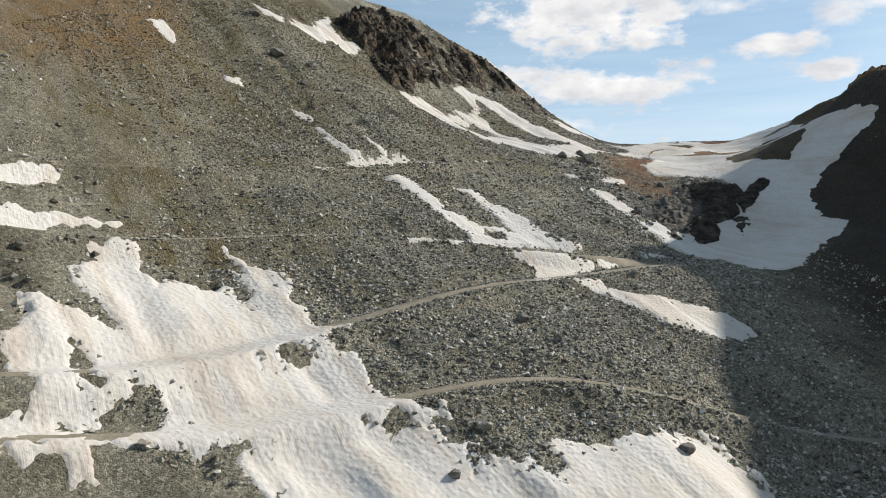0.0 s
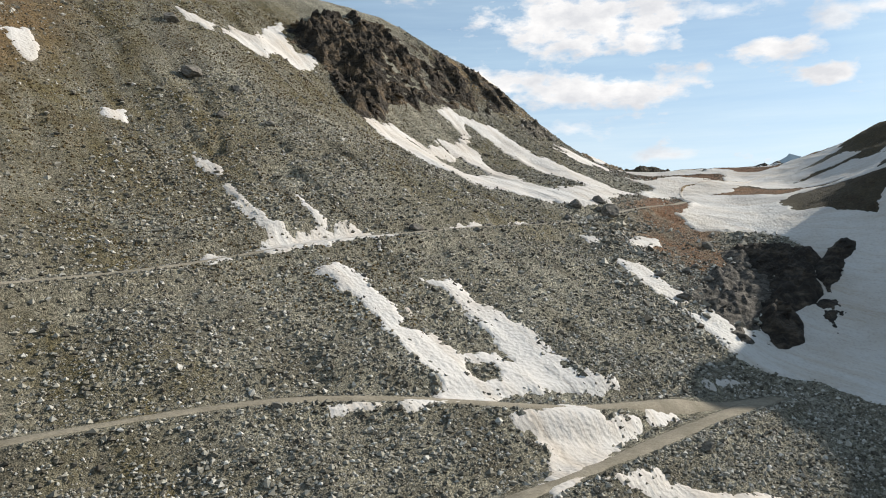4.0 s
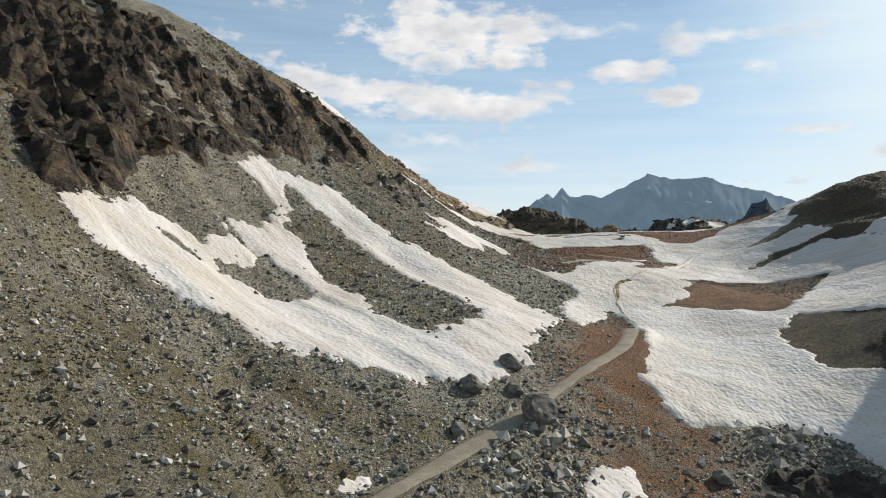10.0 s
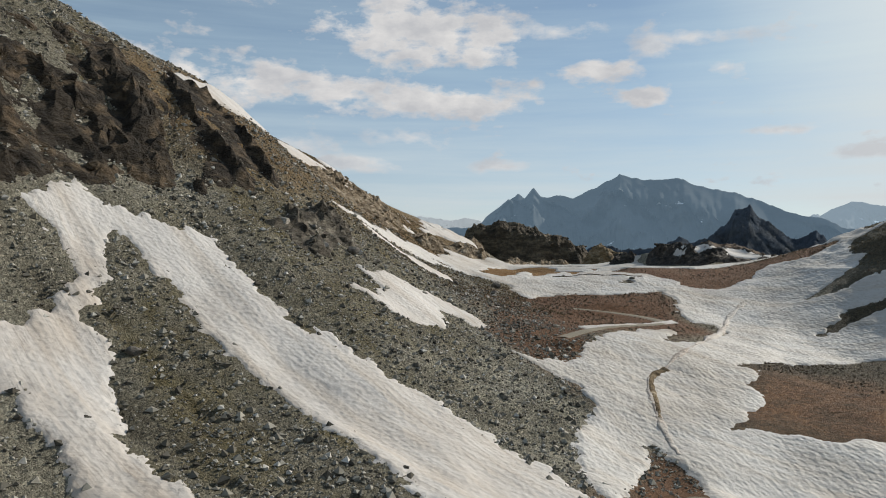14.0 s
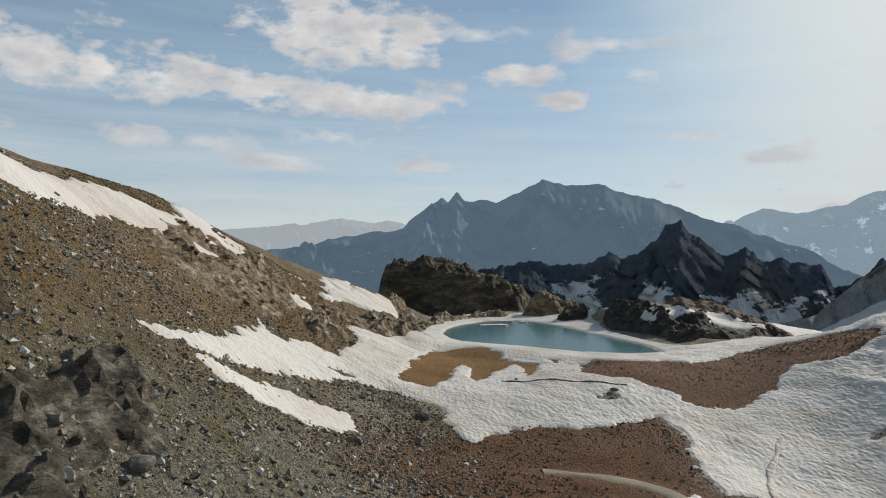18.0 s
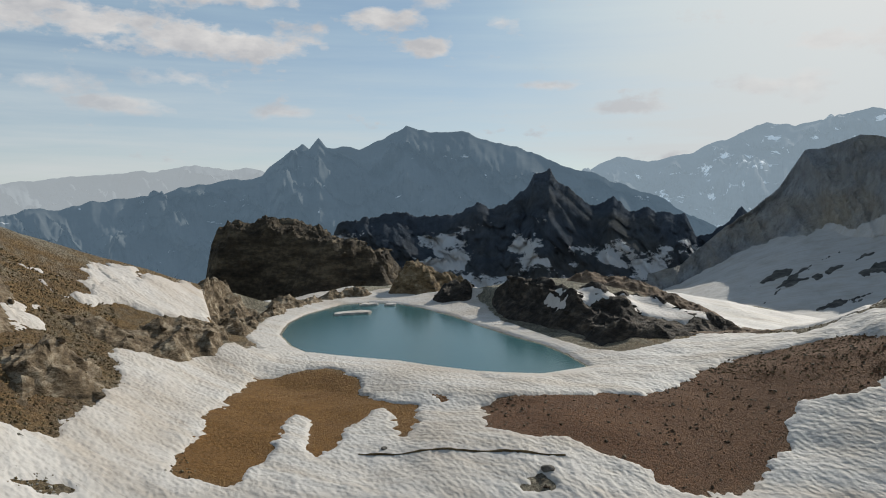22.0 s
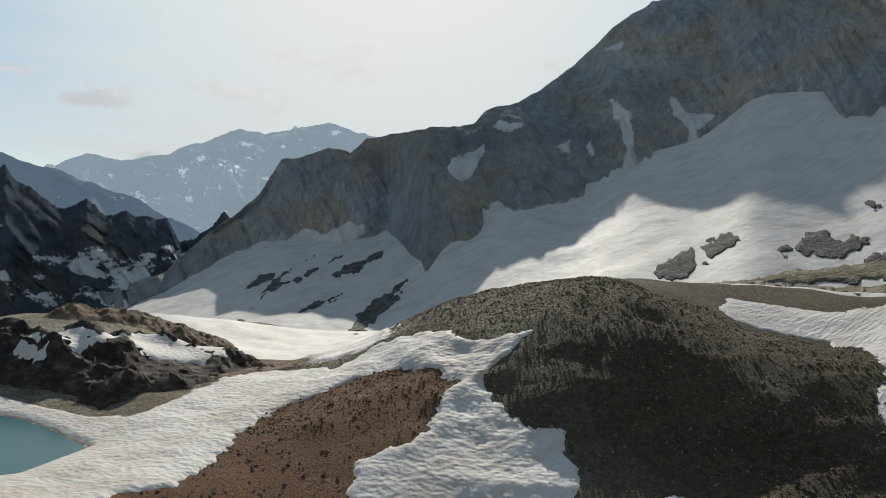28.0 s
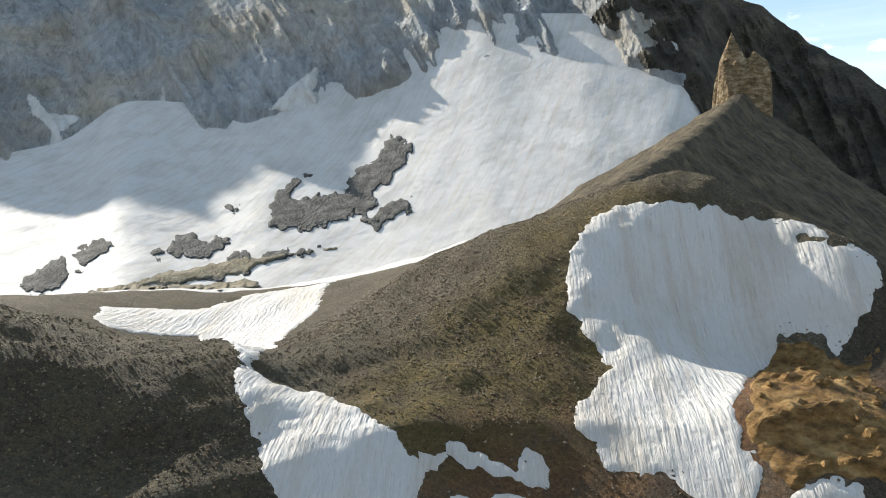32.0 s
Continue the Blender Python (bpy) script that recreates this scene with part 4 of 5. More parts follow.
x, y = np.meshgrid(np.arange(100, 150, 1.0), np.arange(298, 390, 1.0))
d = inside_distance(x, y, LAKE_RING)
tagged(sheet("lake", x, y, np.full(x.shape, LAKE), WATER, d > -7), "turquoise glacial lake in a snow-rimmed basin", "lake", kind="structure")


# ---- trails ----
m, n, l, b = material("trail_dirt", 0.95)
col = ramp(n, l, noise_at(n, l, 3, 7, 0.65), [(0.3, (0.17, 0.148, 0.11)), (0.7, (0.28, 0.245, 0.19))])
l.new(mix(n, l, col, ramp(n, l, noise_at(n, l, 0.25, 4, 0.7), [(0.3, (0.6,) * 3), (0.7, (1.3,) * 3)]), 0.7, "MULTIPLY"), b.inputs["Base Color"])
bump(n, l, b, noise_at(n, l, 0.4, 6, 0.7), 0.6, 0.1)
TRACK = m


def trail(key, width=2.4):
    p = np.array(TRAILS[key])
    q = np.array(finer([tuple(v) for v in p], 0.7))
    t = np.gradient(q, axis=0)
    t /= np.hypot(t[:, 0], t[:, 1])[:, None]
    side = np.stack([t[:, 1], -t[:, 0]], 1)
    s = np.linspace(-1, 1, 7)
    w = width / 2 * (1 + 0.5 * fbm(np.arange(len(q)) * 0.7, np.zeros(len(q)), 4, 3, 12))
    x = q[:, 0][:, None] + side[:, 0][:, None] * s * w[:, None]
    y = q[:, 1][:, None] + side[:, 1][:, None] * s * w[:, None]
    z = land(x, y) + 0.14 - 0.3 * np.abs(s)[None] ** 4
    return tagged(sheet("trail", x, y, z, TRACK), "narrow stony mule trail cut across the scree", "trail", kind="structure")


for key in TRAILS:
    trail(key)

# ---- snow ----
RINGS = {}
RINGS["apron"] = [(-32.5, 60.3), (-31.6, 61.9), (-32.1, 65.6), (-31.6, 69.1), (-29.9, 69.9), (-31.2, 73.6), (-31.8, 78.8), (-29.8, 81.7), (-27.7, 82.5), (-26.6, 80.7), (-23.8, 80.0), (-21.6, 81.7), (-19.3, 83.8), (-16.5, 81.3), (-16.0, 83.5), (-20.1, 89.8), (-17.7, 90.8), (-14.0, 88.4), (-11.2, 84.3), (-9.4, 83.0), (-8.8, 80.0), (-5.0, 78.8), (-8.8, 74.5), (-12.2, 70.4), (-11.5, 70.6), (-8.0, 74.1), (-4.3, 76.4), (-2.8, 74.4), (-2.9, 72.4), (-0.8, 68.5), (1.5, 66.5), (3.8, 66.9), (-2.9, 63.9), (1.2, 65.0), (4.0, 63.4), (6.0, 62.7), (6.1, 61.2), (8.4, 62.4), (11.7, 61.9), (13.6, 61.0), (13.6, 65.1), (17.2, 65.8), (21.2, 68.8), (24.2, 68.9), (30.4, 72.9), (32.2, 70.5), (34.0, 69.1), (35.0, 66.3), (31.7, 60.2), (-7.8, 50.9), (-8.3, 55.4), (-11.7, 57.8), (-11.5, 58.4), (-10.7, 59.5), (-11.6, 59.4), (-20.1, 54.4), (-25.7, 50.3), (-26.8, 49.7)]
RINGS["wedge"] = [(-27.6, 49.9), (-27.1, 53.0), (-22.9, 59.8), (-17.8, 64.6), (-18.5, 63.4), (-17.5, 62.1), (-18.7, 58.6), (-22.2, 54.7), (-24.4, 52.1), (-26.0, 50.7), (-27.4, 49.4)]
RINGS["apron_isle"] = [(-26.1, 61.7), (-26.3, 64.9), (-23.8, 61.0), (-22.3, 62.1), (-22.3, 61.0), (-24.2, 59.8), (-25.0, 59.5)]
RINGS["apron_run"] = [(-31.3, 72.5), (-29.4, 72.8), (-26.9, 71.6), (-25.4, 70.6), (-26.6, 70.1), (-28.9, 70.3)]
RINGS["apron_side"] = [(-32.9, 59.5), (-31.4, 61.4), (-30.0, 59.9), (-27.0, 57.5), (-27.4, 56.7), (-28.4, 55.7), (-30.0, 54.3)]
RINGS["trail_edge_a"] = [(-44.7, 83.2), (-41.1, 87.9), (-38.6, 90.6), (-38.6, 90.1), (-43.8, 81.5)]
RINGS["trail_edge_b"] = [(-42.2, 78.4), (-39.3, 81.5), (-35.7, 85.3), (-32.0, 88.9), (-31.9, 88.4), (-36.6, 83.3), (-39.6, 73.5)]
RINGS["scrap_high"] = [(-51.7, 160.4), (-49.5, 163.7), (-45.5, 159.6), (-44.9, 154.1), (-48.2, 155.7)]
RINGS["scrap_mid"] = [(-33.6, 151.8), (-31.8, 153.7), (-30.9, 150.9), (-32.6, 150.0)]
RINGS["long_corner"] = [(-16.3, 142.0), (-14.9, 143.5), (-11.5, 139.9), (-9.4, 136.8), (-6.3, 136.1), (-3.8, 138.2), (-0.7, 140.7), (3.3, 143.7), (6.7, 142.4), (6.5, 140.4), (1.9, 136.5), (-1.9, 132.9), (-7.6, 127.5), (-8.9, 131.3), (-8.4, 134.0), (-9.3, 134.8), (-11.5, 136.7), (-13.7, 139.7)]
RINGS["small_a"] = [(-21.2, 147.7), (-19.5, 147.8), (-16.3, 146.2), (-16.1, 144.7), (-19.1, 145.2)]
RINGS["small_b"] = [(-6.2, 144.8), (-5.0, 144.1), (-3.5, 142.3), (-1.9, 140.5), (-1.2, 140.1), (-2.4, 140.0), (-3.9, 140.7)]
RINGS["small_c"] = [(-13.9, 125.8), (-12.8, 127.3), (-10.7, 127.0), (-9.9, 124.1), (-11.7, 122.4)]
RINGS["trail_edge_c"] = [(14.4, 152.9), (16.7, 156.3), (20.2, 159.5), (17.9, 152.7), (14.4, 149.4)]
RINGS["trail_edge_d"] = [(25.5, 165.8), (29.6, 170.2), (28.4, 167.4)]
RINGS["crag_top"] = [(-27.3, 195.2), (-27.8, 204.9), (-22.6, 205.2), (-22.6, 218.5), (-20.4, 226.1), (-18.0, 216.4), (-14.8, 213.4), (-10.9, 218.6), (-10.5, 214.1), (-11.0, 208.4), (-14.2, 201.3), (-17.2, 202.3), (-18.4, 194.9), (-21.7, 193.6)]
RINGS["crag_top_b"] = [(-38.1, 198.5), (-34.5, 198.2), (-30.1, 198.0), (-28.2, 192.3), (-32.7, 193.0)]
RINGS["streak"] = [(-1.7, 128.3), (0.4, 130.1), (2.2, 129.7), (4.6, 126.9), (8.0, 125.4), (7.5, 121.9), (10.1, 121.4), (12.7, 120.8), (13.5, 117.2), (15.4, 116.5), (17.1, 117.8), (16.8, 119.4), (15.8, 120.0), (13.2, 119.7), (14.9, 121.1), (17.1, 121.8), (18.6, 121.1), (17.0, 125.4), (15.1, 129.1), (12.9, 130.8), (10.5, 132.9), (11.8, 133.3), (14.4, 135.2), (16.0, 131.5), (19.9, 129.0), (21.4, 127.7), (22.6, 125.0), (24.4, 122.6), (24.9, 120.4), (29.0, 120.3), (26.2, 119.0), (17.8, 115.7), (12.4, 110.8), (7.9, 107.4), (11.3, 113.8), (10.8, 114.9), (8.0, 116.9), (7.5, 118.9), (4.8, 122.4), (2.5, 124.7), (0.1, 126.5)]
RINGS["streak_foot"] = [(1.4, 105.1), (3.0, 105.7), (5.4, 107.4), (6.7, 106.9), (3.8, 105.8), (1.7, 104.6)]
RINGS["switchback"] = [(17.1, 109.7), (19.0, 111.4), (22.7, 115.3), (25.0, 114.7), (26.4, 112.7), (30.2, 115.2), (34.9, 118.2), (30.4, 114.6), (26.7, 110.6), (18.5, 99.3), (19.8, 107.2), (17.0, 109.2)]
RINGS["gul_a"] = [(23.6, 103.3), (28.7, 106.2), (34.6, 106.5), (40.8, 107.5), (47.5, 107.5), (49.9, 103.6), (50.2, 101.8), (42.3, 99.4), (36.2, 99.6), (31.6, 102.2), (28.2, 104.3)]
RINGS["gul_b"] = [(39.4, 125.6), (44.4, 129.4), (47.3, 130.2), (43.1, 126.7), (39.6, 125.5)]
RINGS["dot_a"] = [(37.6, 166.3), (40.1, 167.2), (39.8, 164.6), (37.9, 163.6)]
RINGS["dot_b"] = [(46.6, 170.8), (49.5, 174.0), (54.0, 176.0), (53.0, 172.7), (49.4, 169.3), (46.5, 168.2)]
RINGS["lobes"] = [(0.2, 198.5), (3.3, 204.5), (6.2, 209.4), (8.9, 209.2), (12.2, 210.9), (13.9, 209.7), (13.5, 211.2), (15.2, 213.0), (17.6, 213.9), (18.8, 214.0), (16.4, 218.3), (19.0, 219.6), (20.9, 219.3), (22.6, 223.4), (23.3, 228.0), (20.5, 230.8), (17.6, 233.0), (19.4, 238.2), (21.9, 238.9), (24.4, 238.5), (26.9, 239.6), (30.5, 240.5), (33.5, 240.9), (36.2, 235.7), (40.5, 229.7), (45.8, 227.4), (51.5, 221.9), (55.6, 217.5), (59.7, 213.9), (60.2, 209.3), (55.6, 202.6), (52.6, 197.9), (49.0, 191.8), (44.3, 185.5), (40.9, 184.4), (34.2, 183.9), (26.8, 185.1), (21.9, 185.4), (15.7, 190.0), (10.6, 192.8), (5.3, 194.7)]
RINGS["spit"] = [(24.7, 235.5), (27.0, 233.1), (30.3, 229.6), (32.2, 226.5), (35.1, 222.3), (39.1, 218.8), (44.2, 212.9), (46.9, 207.1), (48.2, 204.7), (46.7, 200.4), (44.2, 199.0), (42.0, 198.0), (39.8, 194.4), (37.0, 196.4), (34.6, 199.2), (33.3, 199.9), (34.0, 203.3), (30.9, 209.5), (27.2, 213.1), (27.7, 217.1), (26.2, 221.1), (24.4, 223.5), (24.0, 226.0), (24.5, 231.5)]
RINGS["lobe_isle"] = [(15.4, 207.0), (17.7, 208.3), (20.3, 210.2), (20.7, 213.2), (22.1, 214.9), (24.5, 210.5), (26.7, 206.1), (26.7, 203.1), (24.3, 201.0), (21.6, 201.8), (19.9, 203.1), (17.7, 203.3), (16.2, 203.6)]
RINGS["lobe_slot"] = [(9.7, 205.7), (11.1, 205.6), (12.8, 205.4), (14.0, 204.7), (13.9, 203.1), (12.1, 203.2), (10.4, 204.3)]
RINGS["side_c"] = [(47.6, 239.7), (51.0, 240.7), (52.2, 243.5), (50.8, 247.3), (54.8, 250.7), (57.5, 250.6), (63.1, 250.2), (66.3, 249.1), (66.3, 246.0), (63.8, 245.8), (60.2, 246.3), (58.9, 239.4), (55.6, 237.2), (52.1, 237.4)]
RINGS["crest"] = [(27, 262), (31.4, 268.7), (36.3, 270.8), (40.6, 276.2), (46.5, 296.8), (53.4, 304.5), (58.9, 307.0), (63.8, 315.9), (67.2, 329.5), (66, 336), (60, 331), (52, 318), (44, 309), (38, 295), (33, 280), (27, 270)]
RINGS["brow_strip"] = [(74.9, 337.1), (79.8, 340.1), (84.1, 337.9), (89.0, 338.5), (102.9, 359.7), (106.3, 367.5), (96.3, 352.1), (89.4, 347.6), (85.9, 347.7), (83.3, 349.7), (81.5, 344.4), (82.5, 341.2)]
RINGS["brow_scrap"] = [(71.7, 325.9), (75.9, 329.0), (75.3, 327.5), (72.5, 325.3)]
RINGS["below_rock"] = [(53.9, 268.6), (57.1, 271.3), (61.8, 275.3), (66.7, 277.4), (71.1, 279.9), (70.8, 274.3), (67.7, 271.5), (63.5, 269.9), (59.3, 268.5), (55.8, 267.9)]
RINGS["gstrip"] = [(40.2, 158.7), (45.3, 160.8), (46.7, 154.9), (49.6, 152.7), (47.2, 147.8), (45.3, 149.6), (43.2, 152.5)]
RINGS["stripe"] = DARK_TURF[0]
RINGS["brown_e"] = DARK_TURF[1]
RINGS["hillb_lo"] = DARK_TURF[2]
RINGS["turf_isle"] = [(72.0, 294.2), (73.5, 295.0), (74.6, 294.4), (73.2, 293.1)]
RINGS["turf_isle_b"] = [(110.0, 305.8), (111.7, 305.9), (111.6, 303.6), (109.9, 303.5)]
RINGS["face"] = [(163.3, 183.9), (160.1, 179.4), (155.8, 174.0), (151.5, 169.8), (145.3, 165.2), (142.4, 166.1), (145.6, 168.0), (145.8, 168.9), (141.0, 166.3), (138.0, 162.9), (136.4, 164.9), (135.3, 168.3), (134.9, 172.3), (137.1, 172.8), (140.4, 174.2), (142.1, 176.2), (140.4, 178.1), (139.3, 183.1), (131.5, 193.6), (129.0, 196.7), (126.9, 198.1), (124.4, 198.6), (123.2, 199.6), (122.7, 201.1), (125.1, 204.1), (128.2, 204.5), (131.6, 207.6), (132.9, 209.3), (136.8, 209.4), (140.1, 207.3), (141.2, 203.7), (142.7, 200.6), (146.8, 200.3), (151.8, 200.3), (157.3, 196.9), (162.5, 189.5)]
RINGS["chute"] = [(153.7, 239.9), (155.9, 238.2), (153.5, 236.4), (152.4, 233.7), (153.4, 231.6), (148.1, 229.6), (143.2, 227.8), (140.5, 226.5), (138.7, 225.9), (137.0, 227.2), (134.8, 228.4), (137.2, 239.2), (140.9, 239.8), (147.1, 240.0)]
RINGS["gap"] = [(203.8, 252.8), (212.3, 251.0), (215.4, 242.4), (213.7, 236.0), (220.4, 226.8), (226.1, 206.1), (212.1, 213.2), (199.1, 218.6), (189.8, 226.6), (158.3, 237.1), (155.9, 238.3), (158.6, 238.9), (200.4, 237.8), (200.5, 244.5), (198.3, 250.9)]
RINGS["chute_scrap"] = [(140.0, 225.3), (139.2, 223.5), (138.6, 225.7)]
RINGS["chute_scrap_b"] = [(139.7, 222.2), (138.9, 219.5), (137.3, 218.6), (136.0, 217.4), (137.5, 215.0), (136.2, 213.9), (133.5, 215.2), (134.4, 216.6), (135.7, 218.9), (137.6, 221.4)]
RINGS["face_foot"] = [(120.3, 196.4), (118.6, 192.7), (117.2, 193.5), (120.7, 198.7)]
FIELD = [(63.8, 192.2), (69.2, 201.1), (72.4, 208.0), (74.0, 214.6), (73.3, 220.7), (65.8, 211.1), (63.2, 208.5), (62.8, 212.0), (63.8, 216.5), (68.2, 224.4), (70.9, 227.5), (71.0, 232.4), (68.0, 236.4), (66.8, 239.0), (69.7, 238.2), (73.9, 238.5), (78.2, 243.6), (84.2, 248.4), (90.9, 251.4), (95.3, 251.0), (90.0, 245.5), (95.9, 246.3), (105.3, 253.1), (108.2, 259.7), (104.7, 260.3), (105.5, 266.0), (108.6, 271.2), (109.8, 277.1), (103.5, 277.1), (97.9, 276.5), (94.2, 279.1), (89.9, 279.0), (84.2, 277.2), (83.3, 281.9), (85.0, 287.2), (82.4, 289.7), (79.9, 292.7), (73.7, 292.5), (67.3, 286.3), (61.3, 278.9), (56.6, 272.5), (52.1, 269.0), (48.7, 267.2), (53.7, 272.3), (59.1, 283.3), (60.5, 290.0), (62.7, 294.1), (63.6, 299.1), (64.7, 295.6), (66.6, 296.1), (70.4, 300.9), (74.7, 301.4), (75.9, 304.3), (81.5, 315.0), (82.7, 330.0), (87.5, 331.6), (93.1, 329.2), (101.7, 339.1)]
FIELD += [(102, 337), (104, 350), (112, 364), (124, 382), (139, 392), (155, 398), (172, 394), (163, 380), (157, 366), (150, 352), (145, 341), (142, 325), (140, 314), (141, 309)]
FIELD += [(151.6, 308.0), (157.5, 309.3), (159.8, 304.1), (156.3, 294.2), (161.3, 290.9), (159.8, 284.1), (156.1, 277.9), (154.8, 271.5), (151.9, 272.7), (149.3, 274.5), (146.4, 272.1), (144.3, 270.3), (142.6, 266.1), (139.5, 263.8), (127.4, 262.1), (131.0, 259.2), (136.4, 257.8), (138.6, 255.9), (138, 246), (136.7, 235.1), (135.5, 226), (134, 218), (121, 211), (112, 202), (104, 190), (111.4, 167.9), (108.9, 165.3), (101.5, 164.2), (93.1, 161.0), (87.7, 154.9), (84.8, 146.8), (87.5, 141.7), (82.9, 136.3), (77.5, 134.2), (67.0, 124.7), (61.2, 127.0), (58.0, 133.5), (52.9, 134.6), (50.3, 137.6), (48.5, 142.9), (47.7, 147.0), (51.4, 149.3), (52.7, 154.1), (57.4, 159.7), (56.3, 153.0), (55.6, 146.7), (58.7, 146.8), (63.3, 149.5), (66.5, 157.4), (71.4, 162.1), (75.3, 167.4), (79.1, 174.4), (78.6, 178.2), (74.3, 182.5), (66.7, 183.0), (64.2, 183.2), (63.0, 190.7)]
RINGS["knob"] = [(65.7, 177.1), (76, 172.5), (72.7, 163.2), (62, 148.9), (57.1, 140.3), (49.9, 135.4), (48.1, 138.7), (49.2, 145.8), (47.8, 151.5), (43.8, 152)]
RINGS["knob2"] = [(73.4, 163), (83.3, 171), (85.8, 168.1), (75.8, 154.7), (74.6, 148.7), (67, 139), (62.6, 138.8), (65.9, 149.4)]
PATCHES = {
    "lobes": (0.16, 0.6, ["spit", "lobe_isle", "lobe_slot"], "two broad snow lobes lying below the dark crag"),
    "apron": (0.16, 0.75, ["wedge", "apron_isle", "apron_run", "apron_side"], "large dirty snow apron below the switchbacks"),
    "streak": (0.14, 0.55, [], "forked streak of old snow between the trails"),
    "long_corner": (0.14, 0.4, [], "hooked strip of old snow above the trail"),
    "gstrip": (0.14, 0.7, [], "steep snow tongue in the gully below the saddle"),
    "crest": (0.14, 0.4, [], "long snow strip under the brow of the slope"),
    "brow_strip": (0.14, 0.5, [], "strip of old snow between brown rocks"),
    "below_rock": (0.14, 0.5, [], "narrow snow strip at the foot of the rock rib"),
    "side_c": (0.14, 0.5, [], "forked snow patch on the dark scree"),
}
for key in ("trail_edge_a", "trail_edge_b", "trail_edge_c", "trail_edge_d", "streak_foot"):
    PATCHES[key] = (0.13, 0.25, [], "thin strip of old snow along the trail")
for key in ("scrap_high", "scrap_mid", "small_a", "small_b", "small_c", "crag_top", "crag_top_b", "switchback", "gul_a", "gul_b", "dot_a", "dot_b", "brow_scrap"):
    PATCHES[key] = (0.13, 0.4, [], "patch of old dirty snow lying on the stony slope")
for key, (thick, ragged, holes, label) in PATCHES.items():
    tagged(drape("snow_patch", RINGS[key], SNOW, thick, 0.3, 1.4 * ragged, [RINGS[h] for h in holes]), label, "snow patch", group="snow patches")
for key in ("gap", "chute", "face", "chute_scrap", "chute_scrap_b", "face_foot"):
    tagged(drape("snow_patch", RINGS[key], RUNNEL, 0.18, 0.36, 0.5), "runnelled old snow filling a hollow between brown hills", "snow patch", group="snow patches")
HOLES = [OCHRE, RUSSET, RINGS["stripe"], RINGS["brown_e"], RINGS["hillb_lo"], RINGS["turf_isle"], RINGS["turf_isle_b"], [(105, 285.5), (108, 284.5), (107.5, 283.5), (105, 284)], (LAKE_RING, 0.3)]
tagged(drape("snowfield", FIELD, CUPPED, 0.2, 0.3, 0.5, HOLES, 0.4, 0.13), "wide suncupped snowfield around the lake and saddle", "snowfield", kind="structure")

# ---- rock ----
def rough_stone(sub, seed, stretch, flat=0.12):
    bm = bmesh.new()
    bmesh.ops.create_icosphere(bm, subdivisions=sub, radius=0.5)
    rng = random.Random(seed)
    cuts = [(Vector((rng.uniform(-1, 1), rng.uniform(-1, 1), rng.uniform(-0.6, 1))).normalized(), rng.uniform(0.26, 0.42)) for _ in range(9)]
    for v in bm.verts:
        for nrm, d in cuts:
            k = v.co.dot(nrm) - d
            if k > 0:
                v.co -= nrm * k
        v.co += Vector((rng.uniform(-1, 1), rng.uniform(-1, 1), rng.uniform(-1, 1))) * 0.02
        v.co = Vector((v.co.x * stretch[0], v.co.y * stretch[1], v.co.z * stretch[2]))
    return bm


def slabs(rock, ring, mat, jag, seed):
    """Angular blocks standing out of a rock outcrop."""
    x, y, z = SURFACE["rock_outcrop"]
    deep = np.argwhere((inside_distance(x, y, ring) > 1.0) & ((y < 252) | (x > 34)))
    rng = random.Random(seed)
    shapes = []
    for k in range(4):
        s = 0.55 + 0.45 * jag
        bm = rough_stone(2, seed * 7 + k, (s * rng.uniform(1.6, 2.4), s * rng.uniform(0.8, 1.2), s * rng.uniform(0.6, 0.9)))
        me = bpy.data.meshes.new("rock_block")
        bm.to_mesh(me)
        bm.free()
        me.materials.append(mat)
        shapes.append(me)
    for k in range(min(70, int(len(deep) * 0.25 / (9 * (0.6 + jag))))):
        i, j = deep[rng.randrange(len(deep))]
        ob = new("rock_block", shapes[k % 4])
        ob.matrix_world = pose(x[i, j], y[i, j], z[i, j] - 0.15 - 0.1 * jag, rng.uniform(-25, 25), rng.uniform(-30, 30), 128 + rng.uniform(-25, 25))
        ob.parent = rock


